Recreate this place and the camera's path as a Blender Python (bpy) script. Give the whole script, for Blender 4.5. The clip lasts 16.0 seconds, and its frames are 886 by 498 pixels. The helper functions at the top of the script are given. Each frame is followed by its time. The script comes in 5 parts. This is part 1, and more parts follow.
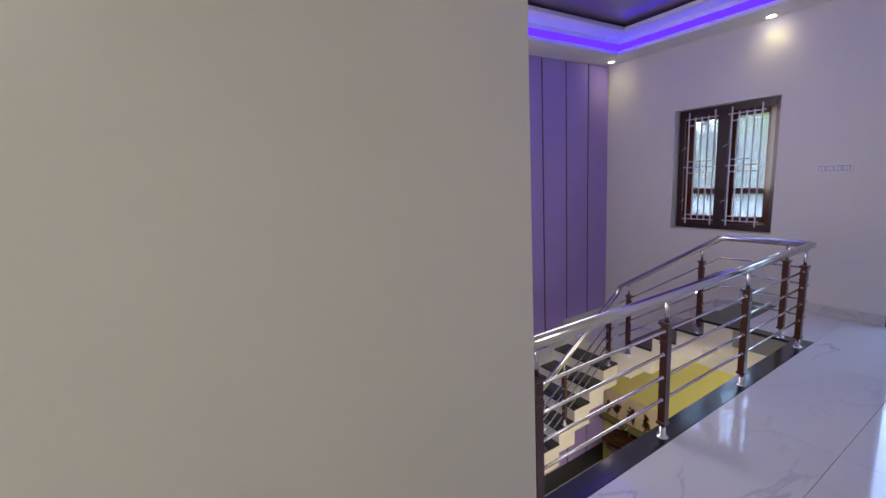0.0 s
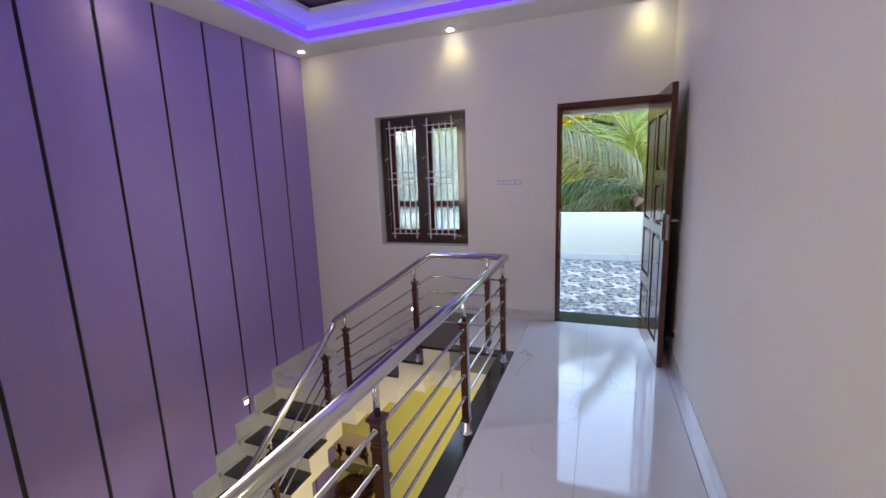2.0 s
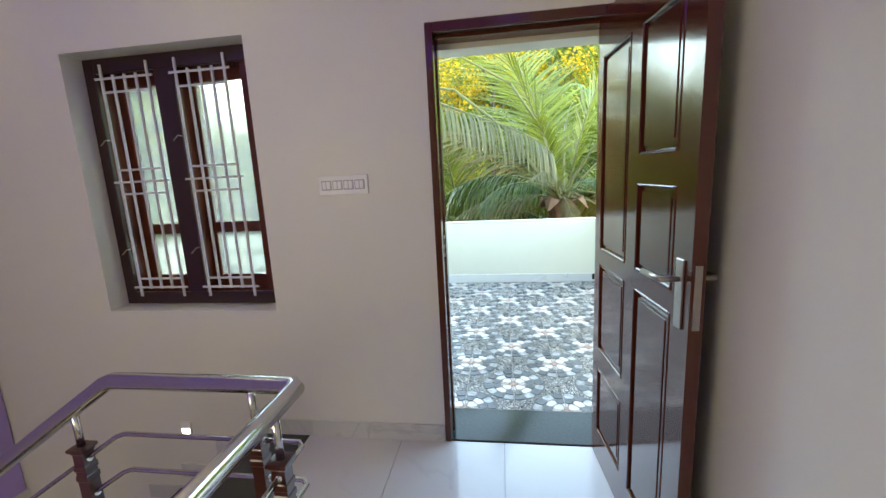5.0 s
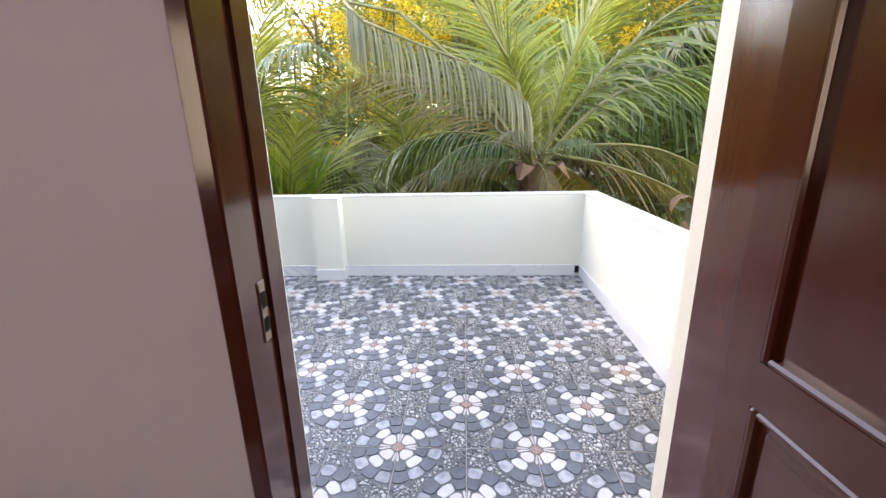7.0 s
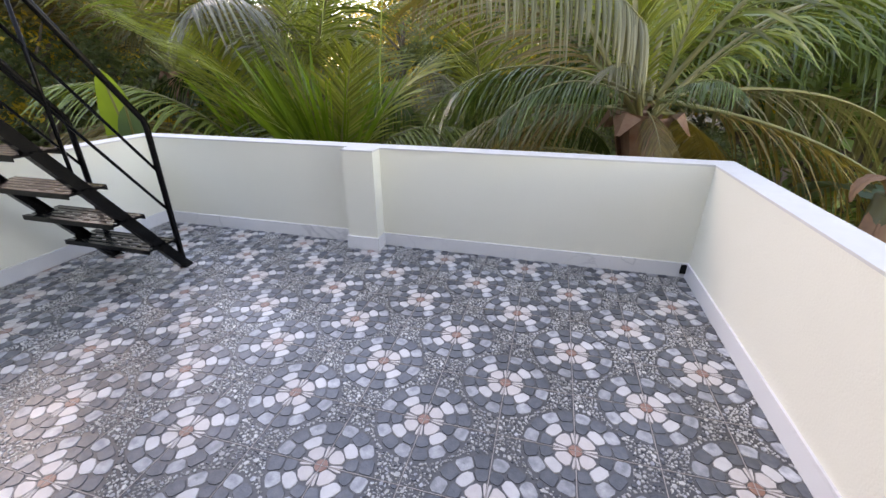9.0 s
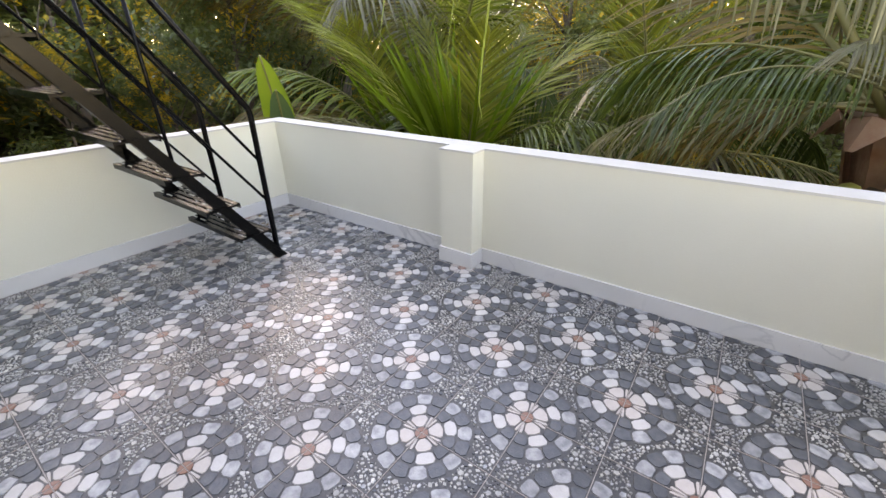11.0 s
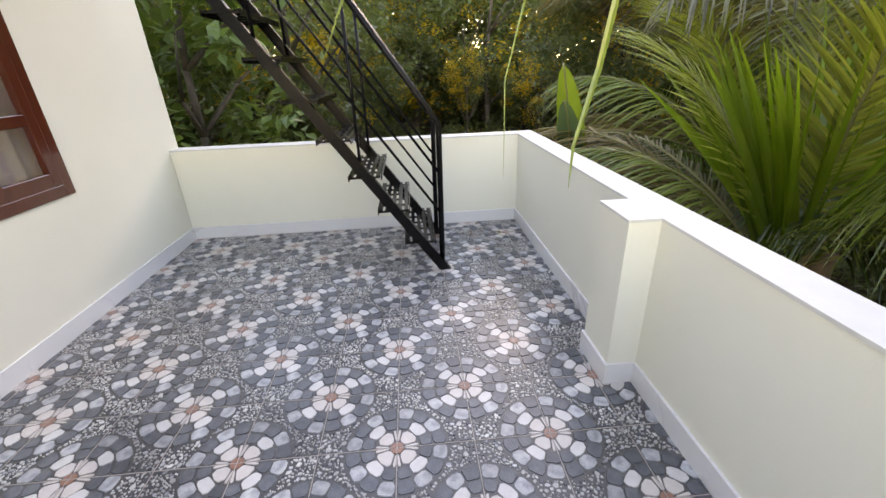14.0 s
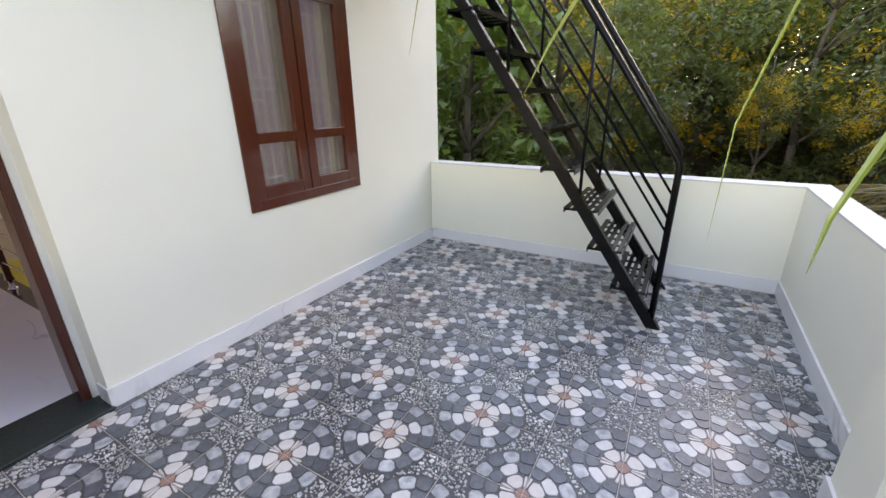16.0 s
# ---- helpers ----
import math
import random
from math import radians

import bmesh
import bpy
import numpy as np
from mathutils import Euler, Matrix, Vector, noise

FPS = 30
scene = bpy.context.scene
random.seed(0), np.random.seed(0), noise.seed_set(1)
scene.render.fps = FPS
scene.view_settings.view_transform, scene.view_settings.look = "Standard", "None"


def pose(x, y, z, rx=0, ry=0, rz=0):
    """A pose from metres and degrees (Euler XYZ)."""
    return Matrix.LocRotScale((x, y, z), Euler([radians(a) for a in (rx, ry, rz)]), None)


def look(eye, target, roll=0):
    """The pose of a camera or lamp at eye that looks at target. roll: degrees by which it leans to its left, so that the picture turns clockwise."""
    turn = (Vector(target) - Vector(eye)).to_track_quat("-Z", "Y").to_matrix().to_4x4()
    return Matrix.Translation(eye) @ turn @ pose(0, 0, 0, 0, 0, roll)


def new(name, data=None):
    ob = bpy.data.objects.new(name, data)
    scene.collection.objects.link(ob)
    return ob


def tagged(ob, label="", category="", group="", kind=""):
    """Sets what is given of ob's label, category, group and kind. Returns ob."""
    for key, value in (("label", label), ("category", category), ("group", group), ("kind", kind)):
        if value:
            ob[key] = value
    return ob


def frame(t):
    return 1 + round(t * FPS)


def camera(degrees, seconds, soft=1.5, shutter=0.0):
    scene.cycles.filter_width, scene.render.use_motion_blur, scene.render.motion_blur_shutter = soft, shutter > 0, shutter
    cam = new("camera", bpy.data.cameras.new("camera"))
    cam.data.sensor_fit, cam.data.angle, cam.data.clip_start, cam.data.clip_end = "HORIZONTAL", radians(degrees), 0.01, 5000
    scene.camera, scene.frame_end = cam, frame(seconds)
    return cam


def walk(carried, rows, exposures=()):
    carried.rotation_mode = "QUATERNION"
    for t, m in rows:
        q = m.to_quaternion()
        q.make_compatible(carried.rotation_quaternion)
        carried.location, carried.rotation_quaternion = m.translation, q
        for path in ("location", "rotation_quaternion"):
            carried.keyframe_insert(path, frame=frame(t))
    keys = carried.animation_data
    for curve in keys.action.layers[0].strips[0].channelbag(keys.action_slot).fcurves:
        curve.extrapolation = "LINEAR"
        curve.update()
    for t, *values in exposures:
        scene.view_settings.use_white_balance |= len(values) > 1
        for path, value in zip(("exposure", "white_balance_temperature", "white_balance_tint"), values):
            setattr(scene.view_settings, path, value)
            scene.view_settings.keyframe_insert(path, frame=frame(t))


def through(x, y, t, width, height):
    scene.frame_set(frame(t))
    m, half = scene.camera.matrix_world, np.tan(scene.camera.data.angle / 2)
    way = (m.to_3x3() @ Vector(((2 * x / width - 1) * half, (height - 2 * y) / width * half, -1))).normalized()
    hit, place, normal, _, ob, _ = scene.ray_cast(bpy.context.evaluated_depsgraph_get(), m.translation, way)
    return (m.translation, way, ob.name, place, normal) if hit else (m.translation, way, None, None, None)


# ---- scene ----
cam = camera(94.8, 16.0)
PATH = [
    (0, (-0.111, -0.029, 1.538), (0.924, 1.648, 1.196), -3.2),
    (0.5, (0.103, 0.153, 1.504), (1.46, 1.583, 1.17), -3.0),
    (1, (0.338, 0.323, 1.494), (1.94, 1.471, 1.153), -2.5),
    (1.5, (0.609, 0.43, 1.494), (2.364, 1.323, 1.142), -2.0),
    (2, (0.942, 0.463, 1.491), (2.78, 1.173, 1.149), -2.0),
    (2.5, (1.286, 0.532, 1.482), (3.168, 1.12, 1.146), -2.1),
    (3, (1.621, 0.557, 1.459), (3.527, 1.066, 1.13), -2.3),
    (3.5, (1.991, 0.569, 1.452), (3.912, 1.019, 1.123), -2.6),
    (4, (2.372, 0.587, 1.452), (4.304, 0.984, 1.121), -2.9),
    (4.5, (2.768, 0.53, 1.456), (4.708, 0.872, 1.11), -3.1),
    (4.7, (2.915, 0.528, 1.456), (4.86, 0.842, 1.112), -3.0),
    (6.8, (4.474, 0.49, 1.412), (6.4, 0.605, 0.886), -1.6),
    (7, (4.604, 0.473, 1.378), (6.525, 0.579, 0.833), -1.2),
    (7.5, (4.874, 0.417, 1.381), (6.769, 0.56, 0.759), -0.6),
    (8, (5.121, 0.429, 1.39), (6.982, 0.648, 0.692), -0.0),
    (8.5, (5.363, 0.403, 1.388), (7.181, 0.739, 0.625), 0.1),
    (9, (5.558, 0.373, 1.387), (7.324, 0.834, 0.569), 0.1),
    (9.2, (5.614, 0.375, 1.376), (7.364, 0.891, 0.557), 0.3),
    (11.3, (6.405, 0.321, 1.385), (7.769, 1.479, 0.491), -1.2),
    (11.5, (6.507, 0.305, 1.396), (7.802, 1.532, 0.492), -1.4),
    (12, (6.757, 0.236, 1.391), (7.87, 1.636, 0.497), -1.9),
    (12.5, (6.976, 0.23, 1.374), (7.88, 1.777, 0.486), -2.2),
    (13, (7.229, 0.201, 1.377), (7.879, 1.884, 0.513), -2.7),
    (13.5, (7.44, 0.177, 1.38), (7.839, 1.947, 0.539), -2.2),
    (14, (7.632, 0.222, 1.387), (7.753, 2.043, 0.569), -2.3),
    (14.5, (7.805, 0.237, 1.395), (7.648, 2.069, 0.609), -2.1),
    (15, (7.892, 0.237, 1.396), (7.464, 2.042, 0.649), -1.7),
    (15.5, (7.88, 0.268, 1.421), (7.174, 1.997, 0.705), -1.7),
    (15.7, (7.859, 0.319, 1.465), (7.053, 1.992, 0.725), -0.8),
    (16, (7.823, 0.284, 1.406), (6.878, 1.909, 0.722), -0.9),
]

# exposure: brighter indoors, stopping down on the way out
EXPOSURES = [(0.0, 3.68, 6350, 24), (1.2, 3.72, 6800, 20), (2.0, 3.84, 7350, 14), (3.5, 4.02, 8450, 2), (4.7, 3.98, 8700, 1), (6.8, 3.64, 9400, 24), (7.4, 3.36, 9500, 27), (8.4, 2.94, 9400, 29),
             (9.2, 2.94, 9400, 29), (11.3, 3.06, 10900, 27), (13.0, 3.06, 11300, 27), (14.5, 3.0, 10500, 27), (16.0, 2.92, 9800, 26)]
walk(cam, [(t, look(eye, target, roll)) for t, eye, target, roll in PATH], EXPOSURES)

# ---------------------------------------------------------------- light
SUN_ELEVATION, SUN_AZIMUTH = 24.0, 66.0      # degrees above the horizon; degrees from +x towards +y
world = bpy.data.worlds.new("sky")
scene.world = world
world.use_nodes = True
wn = world.node_tree.nodes
sky = wn.new("ShaderNodeTexSky")
sky.sky_type = "NISHITA"
sky.sun_disc = False
sky.sun_elevation = radians(SUN_ELEVATION)
sky.sun_rotation = radians(90.0 - SUN_AZIMUTH)
sky.air_density, sky.dust_density, sky.ozone_density = 1.0, 0.1, 1.0
wn["Background"].inputs["Strength"].default_value = 0.15
world.node_tree.links.new(sky.outputs[0], wn["Background"].inputs["Color"])


def lamp(name, kind, power, colour, m, **more):
    data = bpy.data.lights.new(name, kind)
    data.energy, data.color = power, colour
    for key, value in more.items():
        if key == "size":
            data.shape, data.size, data.size_y = "RECTANGLE", value[0], value[1]
        if key == "radius":
            data.shadow_soft_size = value
        if key == "cone":
            data.spot_size, data.spot_blend = radians(value), 0.9
        if key == "angle":
            data.angle = radians(value)
    ob = new(name, data)
    ob.matrix_world = m
    return ob


SUN_WAY = Vector((math.cos(radians(SUN_ELEVATION)) * math.cos(radians(SUN_AZIMUTH)),
                  math.cos(radians(SUN_ELEVATION)) * math.sin(radians(SUN_AZIMUTH)), math.sin(radians(SUN_ELEVATION))))
lamp("sun", "SUN", 0.15, (1.0, 0.9, 0.76), look(SUN_WAY * 40, (0, 0, 0)), angle=30.0)

# ---------------------------------------------------------------- plan, in metres
FLOOR = -0.04            # indoor floor
CEIL = 2.957             # soffit
WX0, WX1 = 5.20, 5.492    # the wall between hall and terrace
PURPLE_Y = 3.86          # panelled wall of the stairwell
RIGHT_Y = -0.115         # hall's other long wall
END_X, END_Y = 0.985, 1.098   # corner of the wall beside the start
RAIL_Y, RAIL_X = 1.175, 4.245
LOWER = -3.24
TX, TY0, TY1, TOP = 8.457, -0.585, 3.82, 0.78  # terrace parapet faces and height, before TERRACE
PAR = 0.145
# the terrace and grounds are laid out from the door corner and brought to size together
TERRACE = pose(5.20, 0.869, -0.05) @ Matrix.Scale(1.08, 4) @ pose(-5.28, -0.869, 0)


# ---------------------------------------------------------------- materials
def mat(name, colour, rough=0.5, metal=0.0, second=None, scale=4.0, amount=0.5, bump=0.0, bump_scale=60.0,
        coat=0.0, spread=0.0, stretch=(1, 1, 1), specular=0.5, rough_vary=0.0):
    m = bpy.data.materials.new(name)
    m.use_nodes = True
    n, l = m.node_tree.nodes, m.node_tree.links
    b = n["Principled BSDF"]
    b.inputs["Roughness"].default_value, b.inputs["Metallic"].default_value = rough, metal
    b.inputs["Coat Weight"].default_value = coat
    b.inputs["Coat Roughness"].default_value = 0.08
    b.inputs["Specular IOR Level"].default_value = specular
    geo = n.new("ShaderNodeTexCoord")
    mp = n.new("ShaderNodeMapping")
    mp.inputs["Scale"].default_value = stretch
    l.new(geo.outputs["Object"], mp.inputs["Vector"])
    tex = n.new("ShaderNodeTexNoise")
    tex.inputs["Scale"].default_value, tex.inputs["Detail"].default_value = scale, 6.0
    l.new(mp.outputs[0], tex.inputs["Vector"])
    ramp = n.new("ShaderNodeMapRange")
    ramp.inputs["From Min"].default_value, ramp.inputs["From Max"].default_value = 0.3, 0.7
    ramp.inputs["To Max"].default_value = amount
    l.new(tex.outputs["Fac"], ramp.inputs["Value"])
    mix = n.new("ShaderNodeMix")
    mix.data_type = "RGBA"
    mix.inputs["A"].default_value = (*colour, 1)
    mix.inputs["B"].default_value = (*(second or [c * 0.8 for c in colour]), 1)
    l.new(ramp.outputs[0], mix.inputs["Factor"])
    out = mix.outputs["Result"]
    if spread:
        info = n.new("ShaderNodeObjectInfo")
        isl = n.new("ShaderNodeNewGeometry")
        add = n.new("ShaderNodeMath")
        add.operation = "ADD"
        l.new(info.outputs["Random"], add.inputs[0])
        l.new(isl.outputs["Random Per Island"], add.inputs[1])
        mr = n.new("ShaderNodeMapRange")
        mr.inputs["From Max"].default_value = 2.0
        mr.inputs["To Min"].default_value, mr.inputs["To Max"].default_value = 1 - spread, 1 + spread
        l.new(add.outputs[0], mr.inputs["Value"])
        hsv = n.new("ShaderNodeHueSaturation")
        l.new(mr.outputs[0], hsv.inputs["Value"])
        l.new(out, hsv.inputs["Color"])
        out = hsv.outputs[0]
    l.new(out, b.inputs["Base Color"])
    if rough_vary:
        rr = n.new("ShaderNodeMapRange")
        rr.inputs["To Min"].default_value, rr.inputs["To Max"].default_value = max(0.02, rough - rough_vary), rough + rough_vary
        l.new(tex.outputs["Fac"], rr.inputs["Value"])
        l.new(rr.outputs[0], b.inputs["Roughness"])
    if bump:
        t2 = n.new("ShaderNodeTexNoise")
        t2.inputs["Scale"].default_value, t2.inputs["Detail"].default_value = bump_scale, 5.0
        l.new(mp.outputs[0], t2.inputs["Vector"])
        bp = n.new("ShaderNodeBump")
        bp.inputs["Strength"].default_value, bp.inputs["Distance"].default_value = bump, 0.01
        l.new(t2.outputs["Fac"], bp.inputs["Height"])
        l.new(bp.outputs[0], b.inputs["Normal"])
    return m


def glow(name, colour, strength):
    m = mat(name, colour, 0.5)
    b = m.node_tree.nodes["Principled BSDF"]
    b.inputs["Emission Color"].default_value = (*colour, 1)
    b.inputs["Emission Strength"].default_value = strength
    return m


def marble(name, base, vein, rough):
    m = mat(name, base, rough, second=[c * 0.93 for c in base], scale=1.3, amount=0.8, coat=0.3)
    n, l = m.node_tree.nodes, m.node_tree.links
    b = n["Principled BSDF"]
    src = b.inputs["Base Color"].links[0].from_socket
    info = n.new("ShaderNodeObjectInfo")
    geo = n.new("ShaderNodeNewGeometry")
    sh = n.new("ShaderNodeVectorMath")
    sh.operation = "MULTIPLY_ADD"
    sh.inputs[1].default_value = (0.55, 1.0, 1.0)
    comb = n.new("ShaderNodeMath")
    comb.operation = "MULTIPLY"
    comb.inputs[1].default_value = 17.0
    l.new(info.outputs["Random"], comb.inputs[0])
    l.new(geo.outputs["Position"], sh.inputs[0])
    l.new(comb.outputs[0], sh.inputs[2])
    tex = n.new("ShaderNodeTexNoise")
    tex.inputs["Scale"].default_value, tex.inputs["Detail"].default_value = 1.6, 7.0
    tex.inputs["Distortion"].default_value = 1.1
    l.new(sh.outputs[0], tex.inputs["Vector"])
    d = n.new("ShaderNodeMath")
    d.operation = "SUBTRACT"
    d.inputs[1].default_value = 0.5
    a = n.new("ShaderNodeMath")
    a.operation = "ABSOLUTE"
    l.new(tex.outputs["Fac"], d.inputs[0])
    l.new(d.outputs[0], a.inputs[0])
    mr = n.new("ShaderNodeMapRange")
    mr.inputs["From Min"].default_value, mr.inputs["From Max"].default_value = 0.0, 0.016
    mr.inputs["To Min"].default_value, mr.inputs["To Max"].default_value = 0.55, 0.0
    l.new(a.outputs[0], mr.inputs["Value"])
    mask = n.new("ShaderNodeTexNoise")
    mask.inputs["Scale"].default_value = 1.1
    l.new(sh.outputs[0], mask.inputs["Vector"])
    mm = n.new("ShaderNodeMapRange")
    mm.inputs["From Min"].default_value, mm.inputs["From Max"].default_value = 0.45, 0.62
    l.new(mask.outputs["Fac"], mm.inputs["Value"])
    mul = n.new("ShaderNodeMath")
    mul.operation = "MULTIPLY"
    l.new(mr.outputs[0], mul.inputs[0])
    l.new(mm.outputs[0], mul.inputs[1])
    mix = n.new("ShaderNodeMix")
    mix.data_type = "RGBA"
    l.new(mul.outputs[0], mix.inputs["Factor"])
    l.new(src, mix.inputs["A"])
    mix.inputs["B"].default_value = (*vein, 1)
    l.new(mix.outputs["Result"], b.inputs["Base Color"])
    return m


WALL = mat("wall_paint", (0.74, 0.72, 0.68), 0.45, second=(0.70, 0.685, 0.65), scale=2.5, bump=0.06, bump_scale=90)
CREAM = mat("cream_wall_paint", (0.74, 0.73, 0.625), 0.4, second=(0.70, 0.69, 0.59), scale=1.5, bump=0.05, bump_scale=70)
OUTER = mat("ivory_exterior_paint", (0.745, 0.73, 0.625), 0.6, second=(0.685, 0.67, 0.565), scale=1.7, bump=0.12, bump_scale=110)
CAP = mat("white_cap_paint", (0.60, 0.595, 0.565), 0.6, second=(0.52, 0.515, 0.485), scale=9, bump=0.1)
CEILING = mat("ceiling_white", (0.80, 0.80, 0.79), 0.6, second=(0.77, 0.77, 0.765), scale=2)
PURPLE = mat("purple_panel_paint", (0.42, 0.31, 0.70), 0.35, second=(0.395, 0.29, 0.67), scale=1.2, bump=0.03)
TRAY = mat("purple_ceiling_paint", (0.16, 0.11, 0.22), 0.2, second=(0.145, 0.10, 0.20), scale=1.0)
GROOVE = mat("black_groove", (0.012, 0.012, 0.014), 0.4)
YELLOW = mat("yellow_wall_paint", (0.72, 0.665, 0.20), 0.45, second=(0.69, 0.635, 0.185), scale=1.4)
STAIR_WHITE = mat("stair_riser_paint", (0.70, 0.66, 0.58), 0.4, second=(0.66, 0.62, 0.54), scale=3)
GRANITE = mat("black_granite", (0.012, 0.013, 0.016), 0.2, second=(0.03, 0.032, 0.036), scale=140, amount=0.7, coat=0.4)
SILL = mat("green_black_granite", (0.018, 0.026, 0.024), 0.1, second=(0.035, 0.045, 0.04), scale=60, amount=0.6, specular=0.22)
MARBLE = marble("white_marble_tile", (0.66, 0.67, 0.70), (0.30, 0.31, 0.36), 0.05)
SKIRT = marble("white_marble_skirting", (0.61, 0.62, 0.625), (0.34, 0.35, 0.38), 0.2)
TSKIRT = marble("pale_marble_skirting", (0.70, 0.70, 0.70), (0.40, 0.41, 0.43), 0.25)
GROUT = mat("grout", (0.30, 0.29, 0.28), 0.8)
STEEL = mat("polished_steel", (0.66, 0.66, 0.67), 0.16, 1.0, second=(0.6, 0.6, 0.61), scale=30, rough_vary=0.05)
WOOD = mat("red_mahogany", (0.058, 0.009, 0.007), 0.3, second=(0.03, 0.0055, 0.005), scale=7, stretch=(6, 6, 0.6), coat=0.5)
TEAK = mat("varnished_brown_wood", (0.09, 0.02, 0.01), 0.13, second=(0.055, 0.012, 0.007), scale=6, stretch=(5, 5, 0.5), coat=0.22, bump=0.02)
WINWOOD = mat("red_brown_window_wood", (0.10, 0.020, 0.010), 0.2, second=(0.07, 0.013, 0.007), scale=6, stretch=(5, 5, 0.5), coat=0.6)
# window wood again, darkened in colour for its backlit hall side
BACKLIT_WOOD = mat("backlit_window_wood", (0.03, 0.008, 0.007), 0.3, second=(0.018, 0.006, 0.005), scale=6, stretch=(5, 5, 0.5), coat=0.3)
BLACK_METAL = mat("black_enamel_steel", (0.0035, 0.0034, 0.0034), 0.26, 0.0, second=(0.0055, 0.0052, 0.005), scale=40, amount=0.5, bump=0.05, specular=0.16)
GRILLE = mat("white_painted_bar", (0.68, 0.67, 0.72), 0.4)
PLASTIC = mat("white_plastic", (0.78, 0.77, 0.80), 0.3)
PLASTIC_GREY = mat("grey_plastic", (0.42, 0.40, 0.50), 0.35)
CHROME = mat("satin_nickel", (0.46, 0.42, 0.38), 0.3, 1.0, second=(0.34, 0.30, 0.27), scale=60)
WORN_NICKEL = mat("worn_nickel", (0.30, 0.255, 0.225), 0.38, 1.0, second=(0.20, 0.16, 0.13), scale=120)
RUBBER_AND_HOLES = mat("black_rubber_and_holes", (0.006, 0.006, 0.006), 0.8, specular=0.2)
COVE = glow("blue_led_strip", (0.045, 0.012, 1.0), 0.27)
SPOT = glow("downlight_lens", (1.0, 0.96, 0.86), 2.0)


def pane_glass(name, colour, rough):
    m = bpy.data.materials.new(name)
    m.use_nodes = True
    b = m.node_tree.nodes["Principled BSDF"]
    b.inputs["Base Color"].default_value = (*colour, 1)
    b.inputs["Transmission Weight"].default_value = 1.0
    b.inputs["Roughness"].default_value, b.inputs["IOR"].default_value = rough, 1.45
    return m


FROSTED = pane_glass("frosted_glass", (0.93, 0.97, 0.90), 0.15)
fn, fl = FROSTED.node_tree.nodes, FROSTED.node_tree.links
ft, fm = fn.new("ShaderNodeBsdfTranslucent"), fn.new("ShaderNodeMixShader")
ft.inputs["Color"].default_value = (0.94, 0.97, 0.88, 1)
fm.inputs[0].default_value = 0.22
fw, fb, fc = fn.new("ShaderNodeTexNoise"), fn.new("ShaderNodeBump"), fn.new("ShaderNodeTexCoord")
fw.inputs["Scale"].default_value = 60.0
fb.inputs["Strength"].default_value, fb.inputs["Distance"].default_value = 0.03, 0.004
fl.new(fc.outputs["Object"], fw.inputs["Vector"])
fl.new(fw.outputs["Fac"], fb.inputs["Height"])
fl.new(fb.outputs[0], fn["Principled BSDF"].inputs["Normal"])
fn["Principled BSDF"].inputs["Coat Weight"].default_value = 0.5
fl.new(fn["Principled BSDF"].outputs[0], fm.inputs[1])
fl.new(ft.outputs[0], fm.inputs[2])
fl.new(fm.outputs[0], fn["Material Output"].inputs["Surface"])


# ---------------------------------------------------------------- mesh helpers
def box(bm, x0, x1, y0, y1, z0, z1, m=None):
    v = [bm.verts.new((x, y, z)) for x in (x0, x1) for y in (y0, y1) for z in (z0, z1)]
    if m is not None:
        for w in v:
            w.co = m @ w.co
    for f in ((0, 1, 3, 2), (4, 6, 7, 5), (0, 4, 5, 1), (2, 3, 7, 6), (0, 2, 6, 4), (1, 5, 7, 3)):
        bm.faces.new([v[i] for i in f])
    return bm


def boxes(*rows):
    bm = bmesh.new()
    for r in rows:
        box(bm, *r)
    return bm


def bevelled(bm, width, segments=1):
    bmesh.ops.bevel(bm, geom=bm.edges[:], offset=width, segments=segments, affect="EDGES", profile=0.5)
    return bm


def tube(bm, p, q, r, sides=10, r2=None):
    p, q = Vector(p), Vector(q)
    turn = (q - p).to_track_quat("Z", "Y").to_matrix()
    rings = []
    for c, rad in ((p, r), (q, r if r2 is None else r2)):
        rings.append([bm.verts.new(c + turn @ Vector((rad * math.cos(a), rad * math.sin(a), 0)))
                      for a in (2 * math.pi * (i + 0.5) / sides for i in range(sides))])
    for i in range(sides):
        f = bm.faces.new((rings[0][i], rings[0][(i + 1) % sides], rings[1][(i + 1) % sides], rings[1][i]))
        f.smooth = sides > 4
    bm.faces.new(rings[0][::-1])
    bm.faces.new(rings[1])
    return bm


def pipe(bm, points, r, sides=10):
    """A round bar along a line of points, mitred at the bends."""
    pts = [Vector(p) for p in points]
    rings = []
    for i, p in enumerate(pts):
        a = (p - pts[i - 1]).normalized() if i else (pts[1] - p).normalized()
        b = (pts[i + 1] - p).normalized() if i + 1 < len(pts) else a
        t = (a + b).normalized()
        ref = Vector((0, 0, 1)) if abs(t.z) < 0.95 else Vector((1, 0, 0))
        u = ref.cross(t).normalized()
        w = t.cross(u)
        rings.append([bm.verts.new(p + u * r * math.cos(k) + w * r * math.sin(k)) for k in (2 * math.pi * j / sides for j in range(sides))])
    for g, h in zip(rings, rings[1:]):
        for i in range(sides):
            bm.faces.new((g[i], g[(i + 1) % sides], h[(i + 1) % sides], h[i])).smooth = True
    bm.faces.new(rings[0][::-1])
    bm.faces.new(rings[-1])
    return bm


